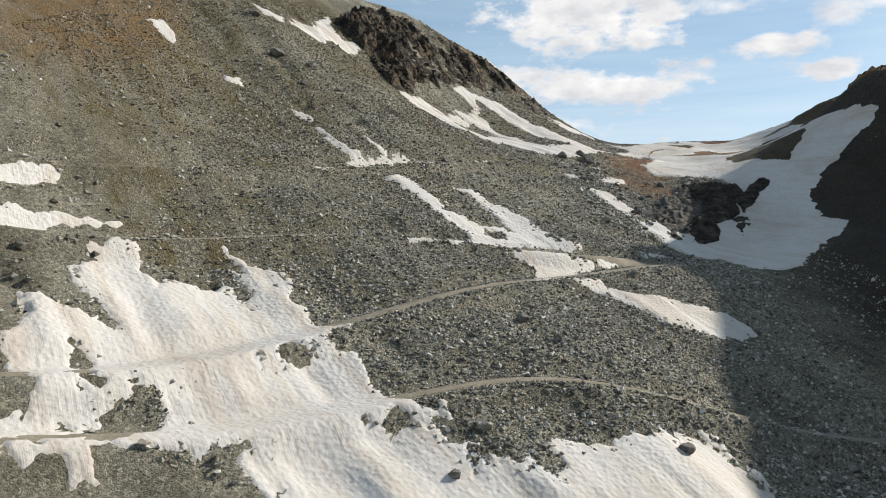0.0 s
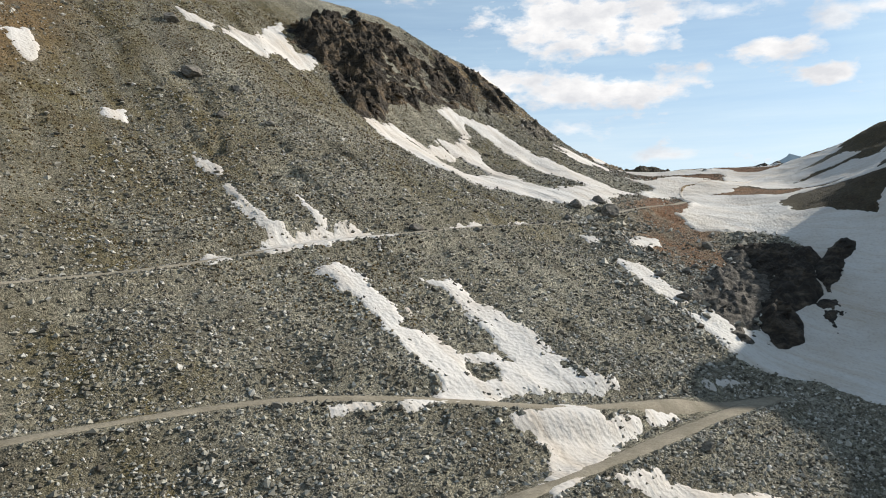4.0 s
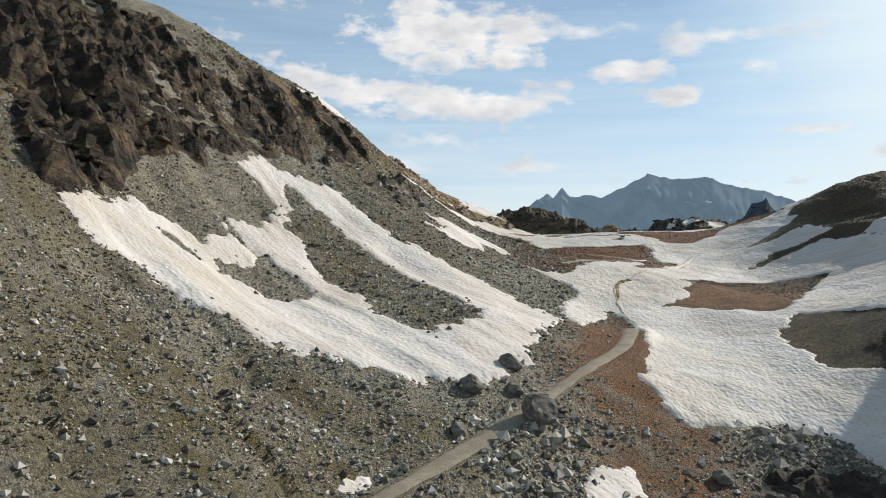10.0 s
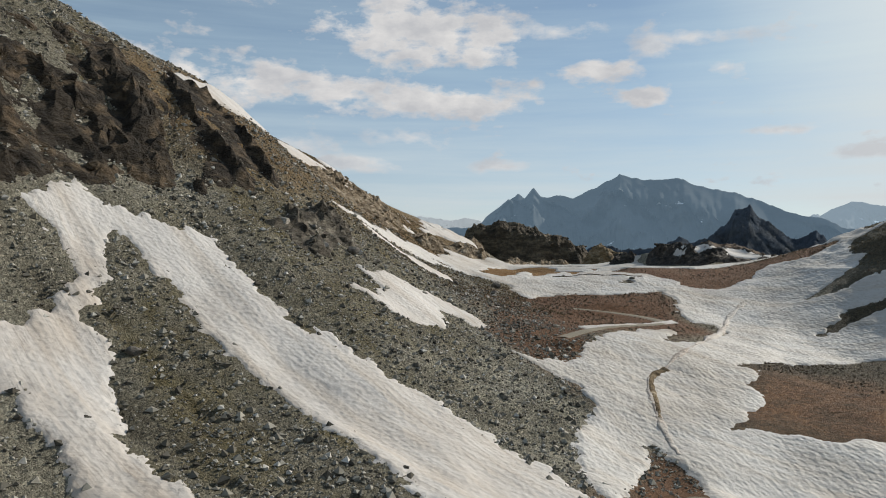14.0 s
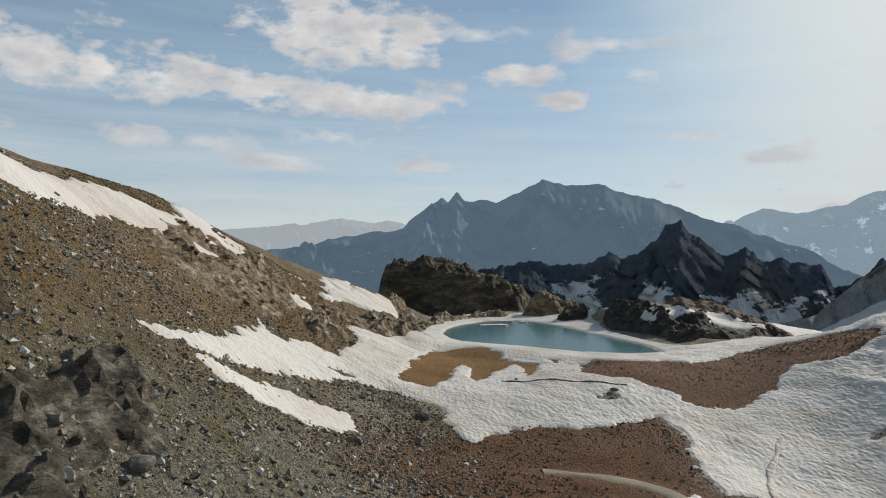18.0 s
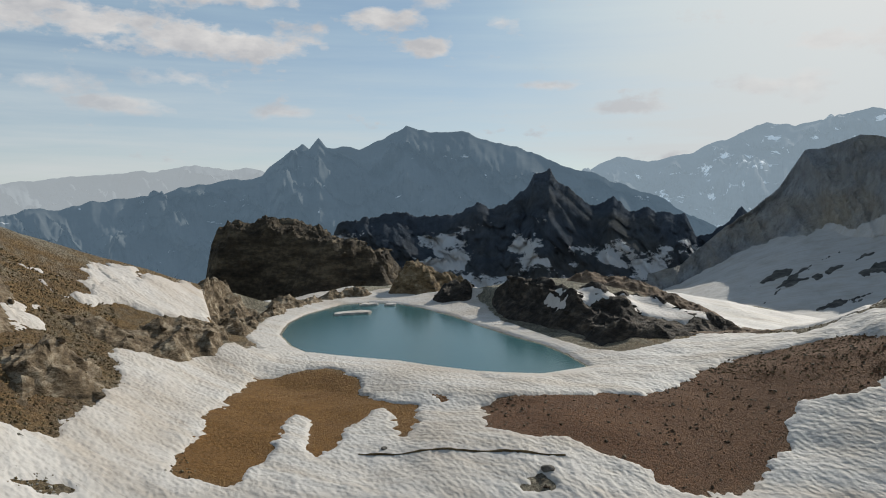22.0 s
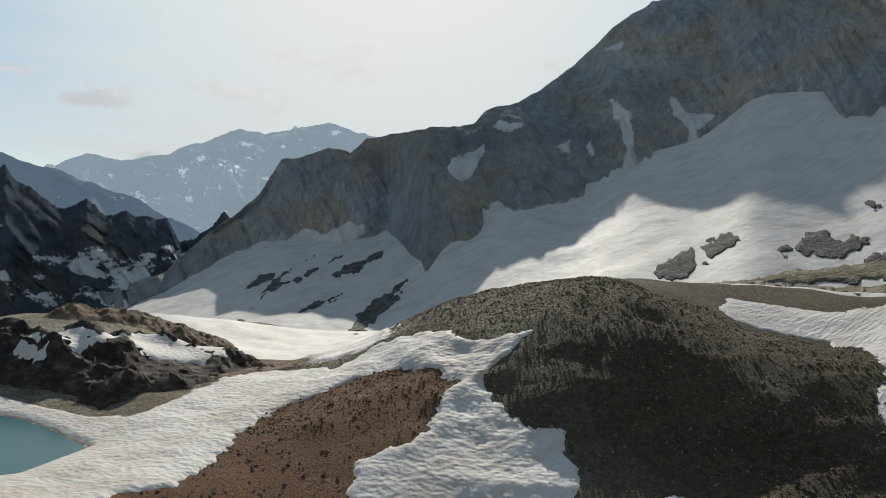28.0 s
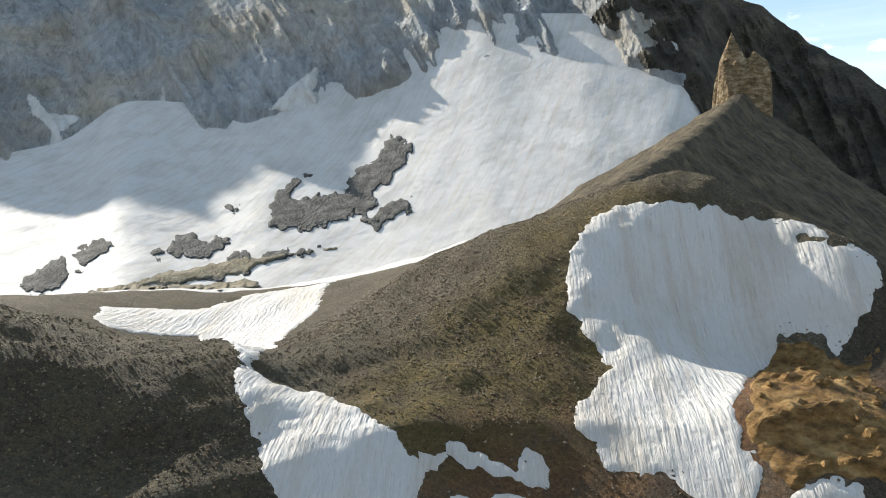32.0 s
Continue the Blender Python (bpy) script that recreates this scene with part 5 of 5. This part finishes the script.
KNOB = rocky("knob_rock", (0.022, 0.018, 0.013), (0.07, 0.054, 0.036), (0.19, 0.15, 0.098), 7, 1.0)
EARTH = rocky("ochre_earth", (0.06, 0.034, 0.014), (0.19, 0.108, 0.036), (0.32, 0.215, 0.095), 2.4, 0.7)
CRAGS = [
    (CRAG, lambda x, y: 1.7 - 0.26 * np.clip(y - 248, 0, 20), 2.9, 12, 2.5, [(-21.5, 225.5), (-14.8, 213.4), (-10.0, 214.2), (-6.9, 207.2), (-2.5, 201.0), (0.2, 198.5), (5.6, 208.9), (5.1, 219.9), (8.2, 222.2), (13.1, 226.5), (13.8, 231.5), (18.5, 234.5), (17.2, 232.5), (19.3, 237.2), (21.9, 238.9), (27, 242), (31, 250), (29, 258), (26, 264), (20.2, 266.3), (13.0, 261.7), (8.0, 257.4), (2.7, 253.4), (-7.2, 249.9)], "dark brown broken crag on the upper slope", (0.79, -0.61), 0.4),
    (CRAG, lambda x, y: 0.5 + 0 * x, 1.5, 6, 2.5, [(27, 242), (33.0, 245.5), (40.3, 254.4), (44.3, 258.0), (41.1, 262.9), (36.7, 266.8), (33.1, 271.5), (26.4, 270.6), (26, 264), (29, 258), (31, 250)], "dark rock ribs beside the crag", (0.79, -0.61), 0.35),
    (RIB, 0.5, 1.5, 4.5, 2, [(39.3, 247.0), (41.9, 251.2), (45.0, 260.3), (48.8, 265.2), (50.3, 262.7), (52.3, 258.4), (52.5, 250.3), (49.5, 248.6), (45.9, 244), (43.1, 242.7), (41.0, 246.1)], "grey broken rock rib above the scree", (0.79, -0.61), 0.4),
    (RUBBLE, 0.9, 0.7, 4, 6, RINGS["knob"], "dark rubble knoll below the saddle", (0.8, 0.3), 0.6),
    # black tone stands in for the hill's shade on the knoll's east side
    (BLACK, 1.6, 1.1, 5, 3, [(66, 177), (76, 174), (79, 168), (73, 156), (62, 143), (56, 139), (58, 147), (64, 160)], "rock face above the gully snow, blackened to stand in for shade", (0.8, 0.3), 0.5),
    (BLACK, 1.2, 1.2, 6, 4, RINGS["knob2"], "black rock knoll beside the gully snow", (0.8, 0.3), 0.45),
    (BLACK, 2.2, 0.8, 5, 4, [(147, 372), (154, 375), (159, 368), (153, 361), (148, 364)], "small dark outcrop at the head of the lake", (0.8, 0.3), 0.45),
    (PALE, 0.90, 1.1, 6, 4, [(52, 297), (50, 312), (57, 327), (68, 336), (76, 334), (74, 322), (71, 312), (68, 300), (62, 298)], "craggy brown slope of rock and turf above the lake", (0.8, 0.3), 0.5),
    (PALE, 1.15, 1.3, 6, 2.5, [(70, 300), (72, 319), (75, 319), (81, 323), (82, 319), (81, 314), (80, 309), (76, 306), (75, 302)], "brown grassy rock outcrop above the snow", (0.8, 0.3), 0.5),
    (PALE, 1.05, 1.0, 6, 3, [(50, 302), (60, 308), (63, 302), (63, 298), (58, 293), (48, 296)], "brown grassy rock outcrop above the snow", (0.8, 0.3), 0.5),
    (PALE, 1.15, 1.1, 6, 3, [(76, 329), (81, 331), (87, 334), (97, 339), (107, 345), (100, 336), (92, 325), (83, 324)], "weathered pale brown rocks beside the lake", (0.8, 0.3), 0.5),
    (PALE, 1.25, 0.9, 6, 1.5, [(111, 366), (118, 378), (128, 386), (138, 391), (146, 391), (143, 385), (134, 384), (124, 376.5), (115, 365.5)], "brown rock rib along the head of the lake", (0.8, 0.3), 0.5),
    (BROWN, lambda x, y: 6.5 - 0.35 * np.abs(x - 155), 1.2, 6, 5, [(146, 385), (152, 396), (162, 400), (172, 390), (166, 379), (154, 376)], "tan sunlit rock hump behind the lake", (0.8, 0.3), 0.5),
    (RUSTY, 1.3, 0.7, 6, 5, [(160, 345), (170, 352), (186, 348), (198, 338), (190, 328), (178, 320), (170, 321), (168, 334)], "low rusty brown rocks behind the black outcrop", (0.8, 0.3), 0.4),
    (RUSTY, 0.4, 0.5, 4, 2, [(154, 311), (153, 306), (158, 304), (160, 299), (166, 304), (170, 312), (162, 312)], "flat reddish rocks at the snow edge", (0.8, 0.3), 0.4),
    (EARTH, 0.5, 0.9, 4, 2, [(141.5, 176.3), (140.1, 174.5), (134.6, 172.7), (135.1, 167.6), (135.3, 164.1), (116.1, 190.4), (119.3, 196.9), (123.0, 199.3), (126.7, 198.0), (128.7, 196.5), (139.4, 182.5)], "ochre earthy cliff beside the steep snow patch", (0.8, 0.3), 0.5),
    (PALE, 1.35, 1.2, 6, 4, [(98, 349), (99, 360), (104, 370), (112, 374), (114, 364), (109, 352), (104, 346)], "weathered pale brown rocks beside the lake", (0.8, 0.3), 0.5),
]
for k, (mat, hgt, jag, size, edge, ring, label, dip, draw) in enumerate(CRAGS):
    rock = tagged(crag("rock_outcrop", ring, mat, hgt, 0.5, jag, size, edge, 40 + k, dip=dip, draw=draw), label, "rock outcrop")
    if k != 1:
        slabs(rock, ring, mat, jag, 40 + k)
for ring in ([(76, 335), (80, 336), (88, 347), (98, 358), (100, 348), (97, 341), (91, 338), (85, 338), (81, 334)], [(83, 349), (89, 352), (89, 346), (85, 344)], [(72, 324), (76, 325.5), (74, 321.5)], [(54, 333), (62, 332), (68, 329), (65, 320), (60, 316), (56, 316)], [(116, 384), (128, 391), (140, 397), (147, 404), (152, 412), (144, 411), (133, 403), (121, 395), (112, 387)], [(161, 299), (172, 306), (186, 313), (196, 323), (206, 331), (198, 315), (184, 302), (172, 294), (162, 291)]):
    tagged(drape("snow_patch", ring, SNOW, thick=0.35, ragged=1.0), "strip of old snow between brown rocks", "snow patch", group="snow patches")
SHORE = [(153.7, 358.1), (156, 352), (158.2, 345.9), (160, 336.5), (163, 328), (168, 322), (172, 315), (166, 309), (154.4, 307.3), (148.7, 307), (145.9, 311.4), (142.4, 311.5), (139.5, 313.8), (142.2, 321.0), (143.6, 327.8), (143.5, 333.2), (147, 344.8), (150, 353)]
shore = crag("rock_outcrop", SHORE, BLACK, lambda x, y: 1.7 - 0.03 * np.clip(346 - y, 0, 40), 0.5, 1.1, 8, 4, 58)
slabs(shore, SHORE, BLACK, 1.0, 71)
tagged(shore, "long black rock outcrop along the lake shore", "rock outcrop")
for ring in ([(150.5, 336), (155.4, 334.5), (157.5, 326.7), (155.3, 323.8), (152.5, 327.8), (150.1, 331.2)], [(157.5, 327.3), (165.3, 327.5), (169.5, 322.3), (168, 315), (160.1, 313.6), (156.5, 319.7)]):
    tagged(cap(ring, SNOW), "snow lying in a dip of the black outcrop", "snow patch", group="snow patches")
knob = crag("rock_outcrop", [(113, 428), (120, 462), (150, 484), (176, 474), (192, 440), (182, 418), (160, 404), (136, 412)], KNOB, lambda x, y: 158 - 0.36 * np.clip(x - 147, 0, 99) - 0.1 * np.clip(440 - y, 0, 99), 0.8, 2.0, 14, 13.0, 55, top=True, wob=6.0)
tagged(knob, "steep dark rock knob behind the lake", "rock outcrop")
slabs(knob, [(118, 430), (124, 458), (150, 478), (172, 468), (186, 440), (178, 420), (158, 408), (134, 414)], KNOB, 2.2, 74)

# the crest that climbs from the southern hill to the tower
s_, o_ = np.meshgrid(np.linspace(-0.16, 1, 170), np.linspace(-70, 90, 150))
cx, cy = 168.0 + 84.6 * s_, 183.0 - 120.0 * s_
ux, uy = -0.817, -0.576
x, y = cx + ux * o_, cy + uy * o_
z = 168.5 + 34 * np.clip(s_, 0, 1) ** 1.15 - 34 * smooth(0.06, -0.15, s_) - np.where(o_ > 0, 0.9, 0.55) * np.abs(o_) * smooth(0, 5, np.abs(o_)) + 2.2 * fbm(x, y, 12, 5, 83) * smooth(0, 8, np.abs(o_)) + 0.8 * fbm(x, y, 4, 3, 84)
tagged(sheet("crest_ridge", x, y, z, SHADED_SCREE), "brown scree ridge climbing to the rock tower", "ridge", kind="structure")
tower = crag("rock_tower", [(243, 66), (247, 73), (256, 74), (262, 69), (262, 60), (256, 54), (247, 54), (243, 59)], BROWN, lambda x, y: np.maximum(222 - 2.4 * np.hypot(x - 255, y - 66), 213.5 - 0.9 * np.hypot(x - 250, y - 61)), 0.5, 2.2, 5, 3.0, 57, top=True, wob=1.8)
tagged(tower, "small sunlit rock tower on the ridge crest", "rock tower")

# ---- boulders and loose stones ----
TONES = {"grey": rocky("grey_boulder", (0.09, 0.08, 0.07), (0.16, 0.15, 0.13), (0.26, 0.24, 0.21), 0.8, 0.1), "dark": rocky("dark_boulder", (0.07, 0.063, 0.055), (0.14, 0.127, 0.11), (0.24, 0.22, 0.19), 0.8, 0.1), "pale": rocky("pale_boulder", (0.2, 0.18, 0.15), (0.32, 0.29, 0.25), (0.42, 0.4, 0.35), 0.8, 0.1)}
BOULDERS = []
BOULDERS.append(("grey", [
    (14.9, 89.3, 1.8), (-18.8, 168.6, 1.6), (18.3, 85.2, 1.3), (35.3, 111.3, 1.4), (-2.5, 103.4, 0.9), (36.5, 177.7, 1.2),
    (21.0, 156.0, 1.0), (3.4, 151.7, 1.0), (62.4, 174.8, 2.2), (65.0, 175.2, 1.5), (47.0, 156.5, 1.6), (44.6, 176.9, 1.0),
    (13.7, 154.5, 0.5), (-26.6, 90.2, 1.0), (6.6, 76.8, 0.9), (48.1, 77.0, 1.8), (44.4, 74.0, 1.5), (12.6, 64.2, 0.9),
    (4.5, 60.1, 1.2), (-18.8, 169.4, 1.8), (-12.6, 162.8, 1.6), (18.5, 151.0, 1.1), (12.4, 147.4, 1.0), (-5.2, 118.1, 0.8),
    (17.1, 175.6, 0.9), (7.4, 183.3, 0.7), (16.3, 174.4, 0.7), (41.6, 195.8, 0.8), (45.2, 251.1, 1.1), (55.5, 265.4, 0.8),
]))
BOULDERS.append(("dark", [
    (-27.6, 169.7, 3.5), (-35.0, 187.8, 3.5), (9.4, 147.8, 1.7), (46.2, 178.5, 4.3), (40.6, 183.3, 2.7), (-7.6, 82.5, 0.9),
    (46.4, 178.9, 3.0), (46.3, 186.3, 2.3), (44.1, 184.9, 1.8), (36.9, 174.9, 1.5), (31.5, 169.8, 1.3), (52.8, 160.9, 1.6),
    (55.9, 164.6, 1.5), (65.6, 166.5, 2.2), (56.0, 159.5, 1.8), (26.3, 67.8, 1.7), (-35.9, 74.4, 1.6), (15.5, 89.9, 1.8),
    (19.8, 77.8, 1.1), (17.7, 79.3, 0.9), (13.0, 74.8, 0.8), (9.7, 148.3, 2.1), (-26.4, 170.3, 3.9), (-27.0, 167.3, 2.5),
    (-19.6, 160.9, 1.8), (37.7, 176.6, 1.9), (46.6, 189.0, 2.5), (48.6, 150.9, 2.1), (3.2, 129.0, 0.9), (45.7, 184.7, 2.0),
]))
BOULDERS.append(("dark", [
    (43.0, 184.0, 1.3), (46.5, 180.4, 2.1), (46.6, 202.9, 0.9), (28.3, 220.9, 1.2), (81.1, 283.2, 2.0), (50.1, 250.5, 1.7),
    (80.9, 283.8, 2.1), (69.3, 270.5, 1.3), (77.2, 275.3, 1.4), (80.3, 282.3, 2.0), (108.4, 285.1, 1.1), (99.3, 295.8, 0.6),
    (178.8, 242.5, 1.2),
]))
BOULDERS.append(("pale", [
    (-26.4, 90.6, 1.1), (27.8, 177.7, 0.7), (7.5, 65.6, 1.5), (-18.3, 55.3, 1.1), (44.5, 163.6, 0.9), (27.7, 177.3, 0.7),
    (46.2, 247.2, 1.5), (42.6, 250.1, 1.7), (41.5, 248.4, 1.8), (49.0, 249.3, 1.1),
]))

LABEL = {"grey": "grey angular boulder lying on the scree", "dark": "dark angular boulder on the slope by the trail", "pale": "pale grey angular block lying on the scree"}
count = 0
placed = []
for bx, by, size, tone in sorted(((x, y, s, tone) for tone, items in BOULDERS for x, y, s in items), key=lambda b: -b[2]):
    if any(math.hypot(bx - px, by - py) < 1.3 * max(size, ps) for px, py, ps in placed):
        continue
    placed.append((bx, by, size))
    count += 1
    rng = random.Random(count)
    bm = rough_stone(3, count, (size * rng.uniform(0.9, 1.2), size * rng.uniform(0.75, 1.05), size * rng.uniform(0.6, 0.85)))
    me = bpy.data.meshes.new("boulder")
    bm.to_mesh(me)
    bm.free()
    me.materials.append(TONES[tone])
    ob = new("boulder", me)
    bz = float(land(np.array([bx]), np.array([by]))[0])
    ob.matrix_world = pose(bx, by, bz + size * 0.22, rng.uniform(-15, 15), rng.uniform(-15, 15), rng.uniform(0, 360))
    tagged(ob, LABEL[tone], "boulder", group="boulders")

m, n, l, b = material("loose_stone", 0.92)
isle = n.new("ShaderNodeNewGeometry").outputs["Random Per Island"]
l.new(mix(n, l, ramp(n, l, isle, [(0.0, (0.06, 0.053, 0.042)), (0.45, (0.2, 0.186, 0.152)), (0.85, (0.36, 0.34, 0.29)), (1.0, (0.54, 0.52, 0.48))]), ramp(n, l, noise_at(n, l, 0.2, 3, 0.6), [(0.3, (0.7,) * 3), (0.7, (1.25,) * 3)]), 0.6, "MULTIPLY"), b.inputs["Base Color"])
STONE = m
m, n, l, b = material("dull_stone", 0.92)
isle = n.new("ShaderNodeNewGeometry").outputs["Random Per Island"]
l.new(ramp(n, l, isle, [(0.0, (0.08, 0.056, 0.036)), (0.6, (0.13, 0.098, 0.068)), (1.0, (0.22, 0.185, 0.14))]), b.inputs["Base Color"])
DULL = m
m, n, l, b = material("grass_tuft", 0.95)
isle = n.new("ShaderNodeNewGeometry").outputs["Random Per Island"]
l.new(ramp(n, l, isle, [(0.0, (0.075, 0.056, 0.03)), (0.5, (0.125, 0.092, 0.048)), (0.85, (0.17, 0.13, 0.07)), (1.0, (0.24, 0.205, 0.14))]), b.inputs["Base Color"])
TUFT = m


def strew(name, count, box, sizes, seed, label, mat=None):
    """Loose stones strewn over the land, clear of snow, trail and water."""
    rng = np.random.default_rng(seed)
    x, y = rng.uniform(box[0], box[2], count), rng.uniform(box[1], box[3], count)
    keep = rng.uniform(0, 1, count) < 0.35 + 1.3 * np.clip(fbm(x, y, 14, 3, seed) + 0.3, 0, 1)
    keep &= rng.uniform(0, 1, count) > 0.85 * blobs(x, y, [(63, 191, 9, 16), (57, 172, 10, 9), (68, 204, 8, 10)])
    fray = rng.uniform(0, 1, count) ** 3 * 2.0
    for ring, holes in SNOW_PATCHES:
        p = np.array(ring)
        if p[:, 0].max() > box[0] and p[:, 1].max() > box[1] and p[:, 0].min() < box[2] and p[:, 1].min() < box[3]:
            d = inside_distance(x, y, ring)
            for hole in holes:
                hole, grow = hole if isinstance(hole, tuple) else (hole, 0.0)
                d = np.minimum(d, -grow - inside_distance(x, y, hole))
            keep &= d < fray - 0.2
    keep &= inside_distance(x, y, LAKE_RING) < -4
    for line in TRAILS.values():
        keep &= along(x, y, line)[0] > 1.5
    x, y = x[keep], y[keep]
    size = sizes[0] * (1 - rng.uniform(0, 0.995, len(x))) ** -0.42
    size = np.minimum(size, sizes[1])
    shapes = []
    for k in range(6):
        bits = random.Random(900 + k)
        axes = [(0.62, 0, 0), (0, 0.5, 0), (-0.58, 0, 0), (0, -0.52, 0), (0, 0, 0.42), (0, 0, -0.4)]
        v = np.array([[c + bits.uniform(-0.16, 0.16) for c in p] for p in axes])
        shapes.append((v, np.array([(0, 1, 4), (1, 2, 4), (2, 3, 4), (3, 0, 4), (1, 0, 5), (2, 1, 5), (3, 2, 5), (0, 3, 5)])))
    turn = rng.uniform(0, 6.283, len(x))
    tip = rng.uniform(-0.6, 0.6, len(x))
    z = land(x, y) + size * 0.1
    vs, fs, base = [], [], 0
    for k, (v, f) in enumerate(shapes):
        i = np.arange(k, len(x), len(shapes))
        c, s, ct, st = np.cos(turn[i])[:, None], np.sin(turn[i])[:, None], np.cos(tip[i])[:, None], np.sin(tip[i])[:, None]
        px, py, pz = v[:, 0][None], v[:, 1][None] * ct - v[:, 2][None] * st, v[:, 1][None] * st + v[:, 2][None] * ct
        w = np.stack([x[i][:, None] + size[i][:, None] * (px * c - py * s), y[i][:, None] + size[i][:, None] * (px * s + py * c), z[i][:, None] + size[i][:, None] * pz], -1)
        vs.append(w.reshape(-1, 3))
        fs.append((f[None] + base + np.arange(len(i))[:, None, None] * len(v)).reshape(-1, 3))
        base += len(i) * len(v)
    me = mesh_from(name, np.concatenate(vs), np.concatenate(fs))
    me.polygons.foreach_set("use_smooth", np.zeros(len(me.polygons), bool))
    me.materials.append(mat or (DULL if box[0] > 60 else STONE))
    return tagged(new(name, me), label, "grass" if mat else "stones", kind="stuff")


strew("loose_stones", 70000, (-60, 55, 78, 215), (0.14, 0.85), 5, "grey angular stones strewn over the scree slope")
strew("loose_stones", 90000, (-20, 55, 62, 130), (0.11, 0.5), 6, "grey angular stones strewn over the scree slope")
strew("loose_stones", 50000, (-30, 60, 60, 175), (0.2, 0.6), 15, "grey angular stones strewn over the scree slope")
strew("loose_stones", 60000, (8, 165, 82, 300), (0.15, 0.7), 7, "grey angular stones below the rock rib")
strew("loose_stones", 12000, (38, 138, 78, 182), (0.25, 1.5), 8, "dark blocks heaped on the knoll below the saddle")
strew("loose_stones", 30000, (104, 160, 190, 300), (0.12, 0.4), 9, "small dark stones over the brown hills")
strew("loose_stones", 9000, (66, 236, 112, 282), (0.12, 0.45), 10, "small stones on the brown saddle")

strew("grass_tussocks", 45000, (139, 160, 186, 302), (0.1, 0.26), 11, "short alpine grass tufts and gravel on the brown hills", TUFT)
strew("grass_tussocks", 25000, (40, 262, 84, 340), (0.13, 0.35), 12, "short alpine grass tufts on the brown slope", TUFT)
strew("grass_tussocks", 22000, (-60, 120, 10, 230), (0.18, 0.4), 13, "short alpine grass tufts between the scree runs", TUFT)

# ---- ice on the lake ----
def floe(ring, seed):
    p = finer(ring + [ring[0]], 0.6)[:-1]
    rng = random.Random(seed)
    bm = bmesh.new()
    top = [bm.verts.new((x + rng.uniform(-0.15, 0.15), y + rng.uniform(-0.15, 0.15), LAKE + 0.28 + rng.uniform(0, 0.12))) for x, y in p]
    low = [bm.verts.new((v.co.x * 1.0, v.co.y * 1.0, LAKE - 0.4)) for v in top]
    bm.faces.new(top)
    for k in range(len(top)):
        bm.faces.new((top[k - 1], low[k - 1], low[k], top[k]))
    bmesh.ops.recalc_face_normals(bm, faces=bm.faces)
    me = bpy.data.meshes.new("ice_floe")
    bm.to_mesh(me)
    bm.free()
    me.materials.append(SNOW)
    return tagged(new("ice_floe", me), "flat white floe of ice drifting on the lake", "ice floe", group="ice floes")


floe([(125.5, 365.5), (126, 367.5), (129, 368.5), (132, 368), (133.5, 366), (132.5, 364.3), (129, 365)], 1)
floe([(135, 375), (136, 377), (139, 377.5), (140, 375.5), (137.5, 374)], 2)
floe([(139.5, 373), (141.5, 375), (142.5, 372.5), (141, 371.5)], 3)

# ---- footpath across the snow ----
TRODDEN = snowy("trodden_snow", (0.5, 0.46, 0.42), (0.38, 0.32, 0.27), 0.5, 0.2)


def ribbon(name, line, mat, width, lift, label, category):
    q = np.array(finer(line, 0.5))
    t = np.gradient(q, axis=0)
    t /= np.hypot(t[:, 0], t[:, 1])[:, None]
    s = np.linspace(-1, 1, 7)[None]
    w = (width / 2 * (1 + 1.2 * fbm(np.arange(len(q)) * 0.5, np.zeros(len(q)), 2.5, 3, 15)))[:, None]
    x, y = q[:, :1] + t[:, 1:] * s * w, q[:, 1:] - t[:, :1] * s * w
    z = land(x, y) + lift + 0.12 * fbm(x, y, 1.0, 3, 16) - 0.3 * np.abs(s) ** 4
    return tagged(sheet(name, x, y, z, mat), label, category, kind="structure")


ribbon("footpath", [(74.6, 218), (76.5, 224), (79, 230), (81, 234), (86, 237.5), (95, 245), (101, 250), (107, 256), (113, 263), (120, 268)], TRODDEN, 0.9, 0.3, "trodden dirty footpath across the snowfield", "footpath")
ribbon("melt_channel", [(77, 225), (79, 229.3), (80.2, 232), (82, 235), (85, 236.6)], BROWN, 0.8, 0.34, "dark earthy melt channel in the snow", "melt channel")
ribbon("melt_channel", [(97, 296), (100, 294), (106, 290), (111, 286)], BROWN, 0.2, 0.3, "thin dark crack across the snowfield", "melt channel")
tagged(drape("snow_patch", [(82, 254), (92, 257.5), (101, 260.5), (100.5, 258), (91, 254.5), (82, 252)], SNOW, ragged=0.3), "thin strip of snow beside the saddle path", "snow patch", group="snow patches")
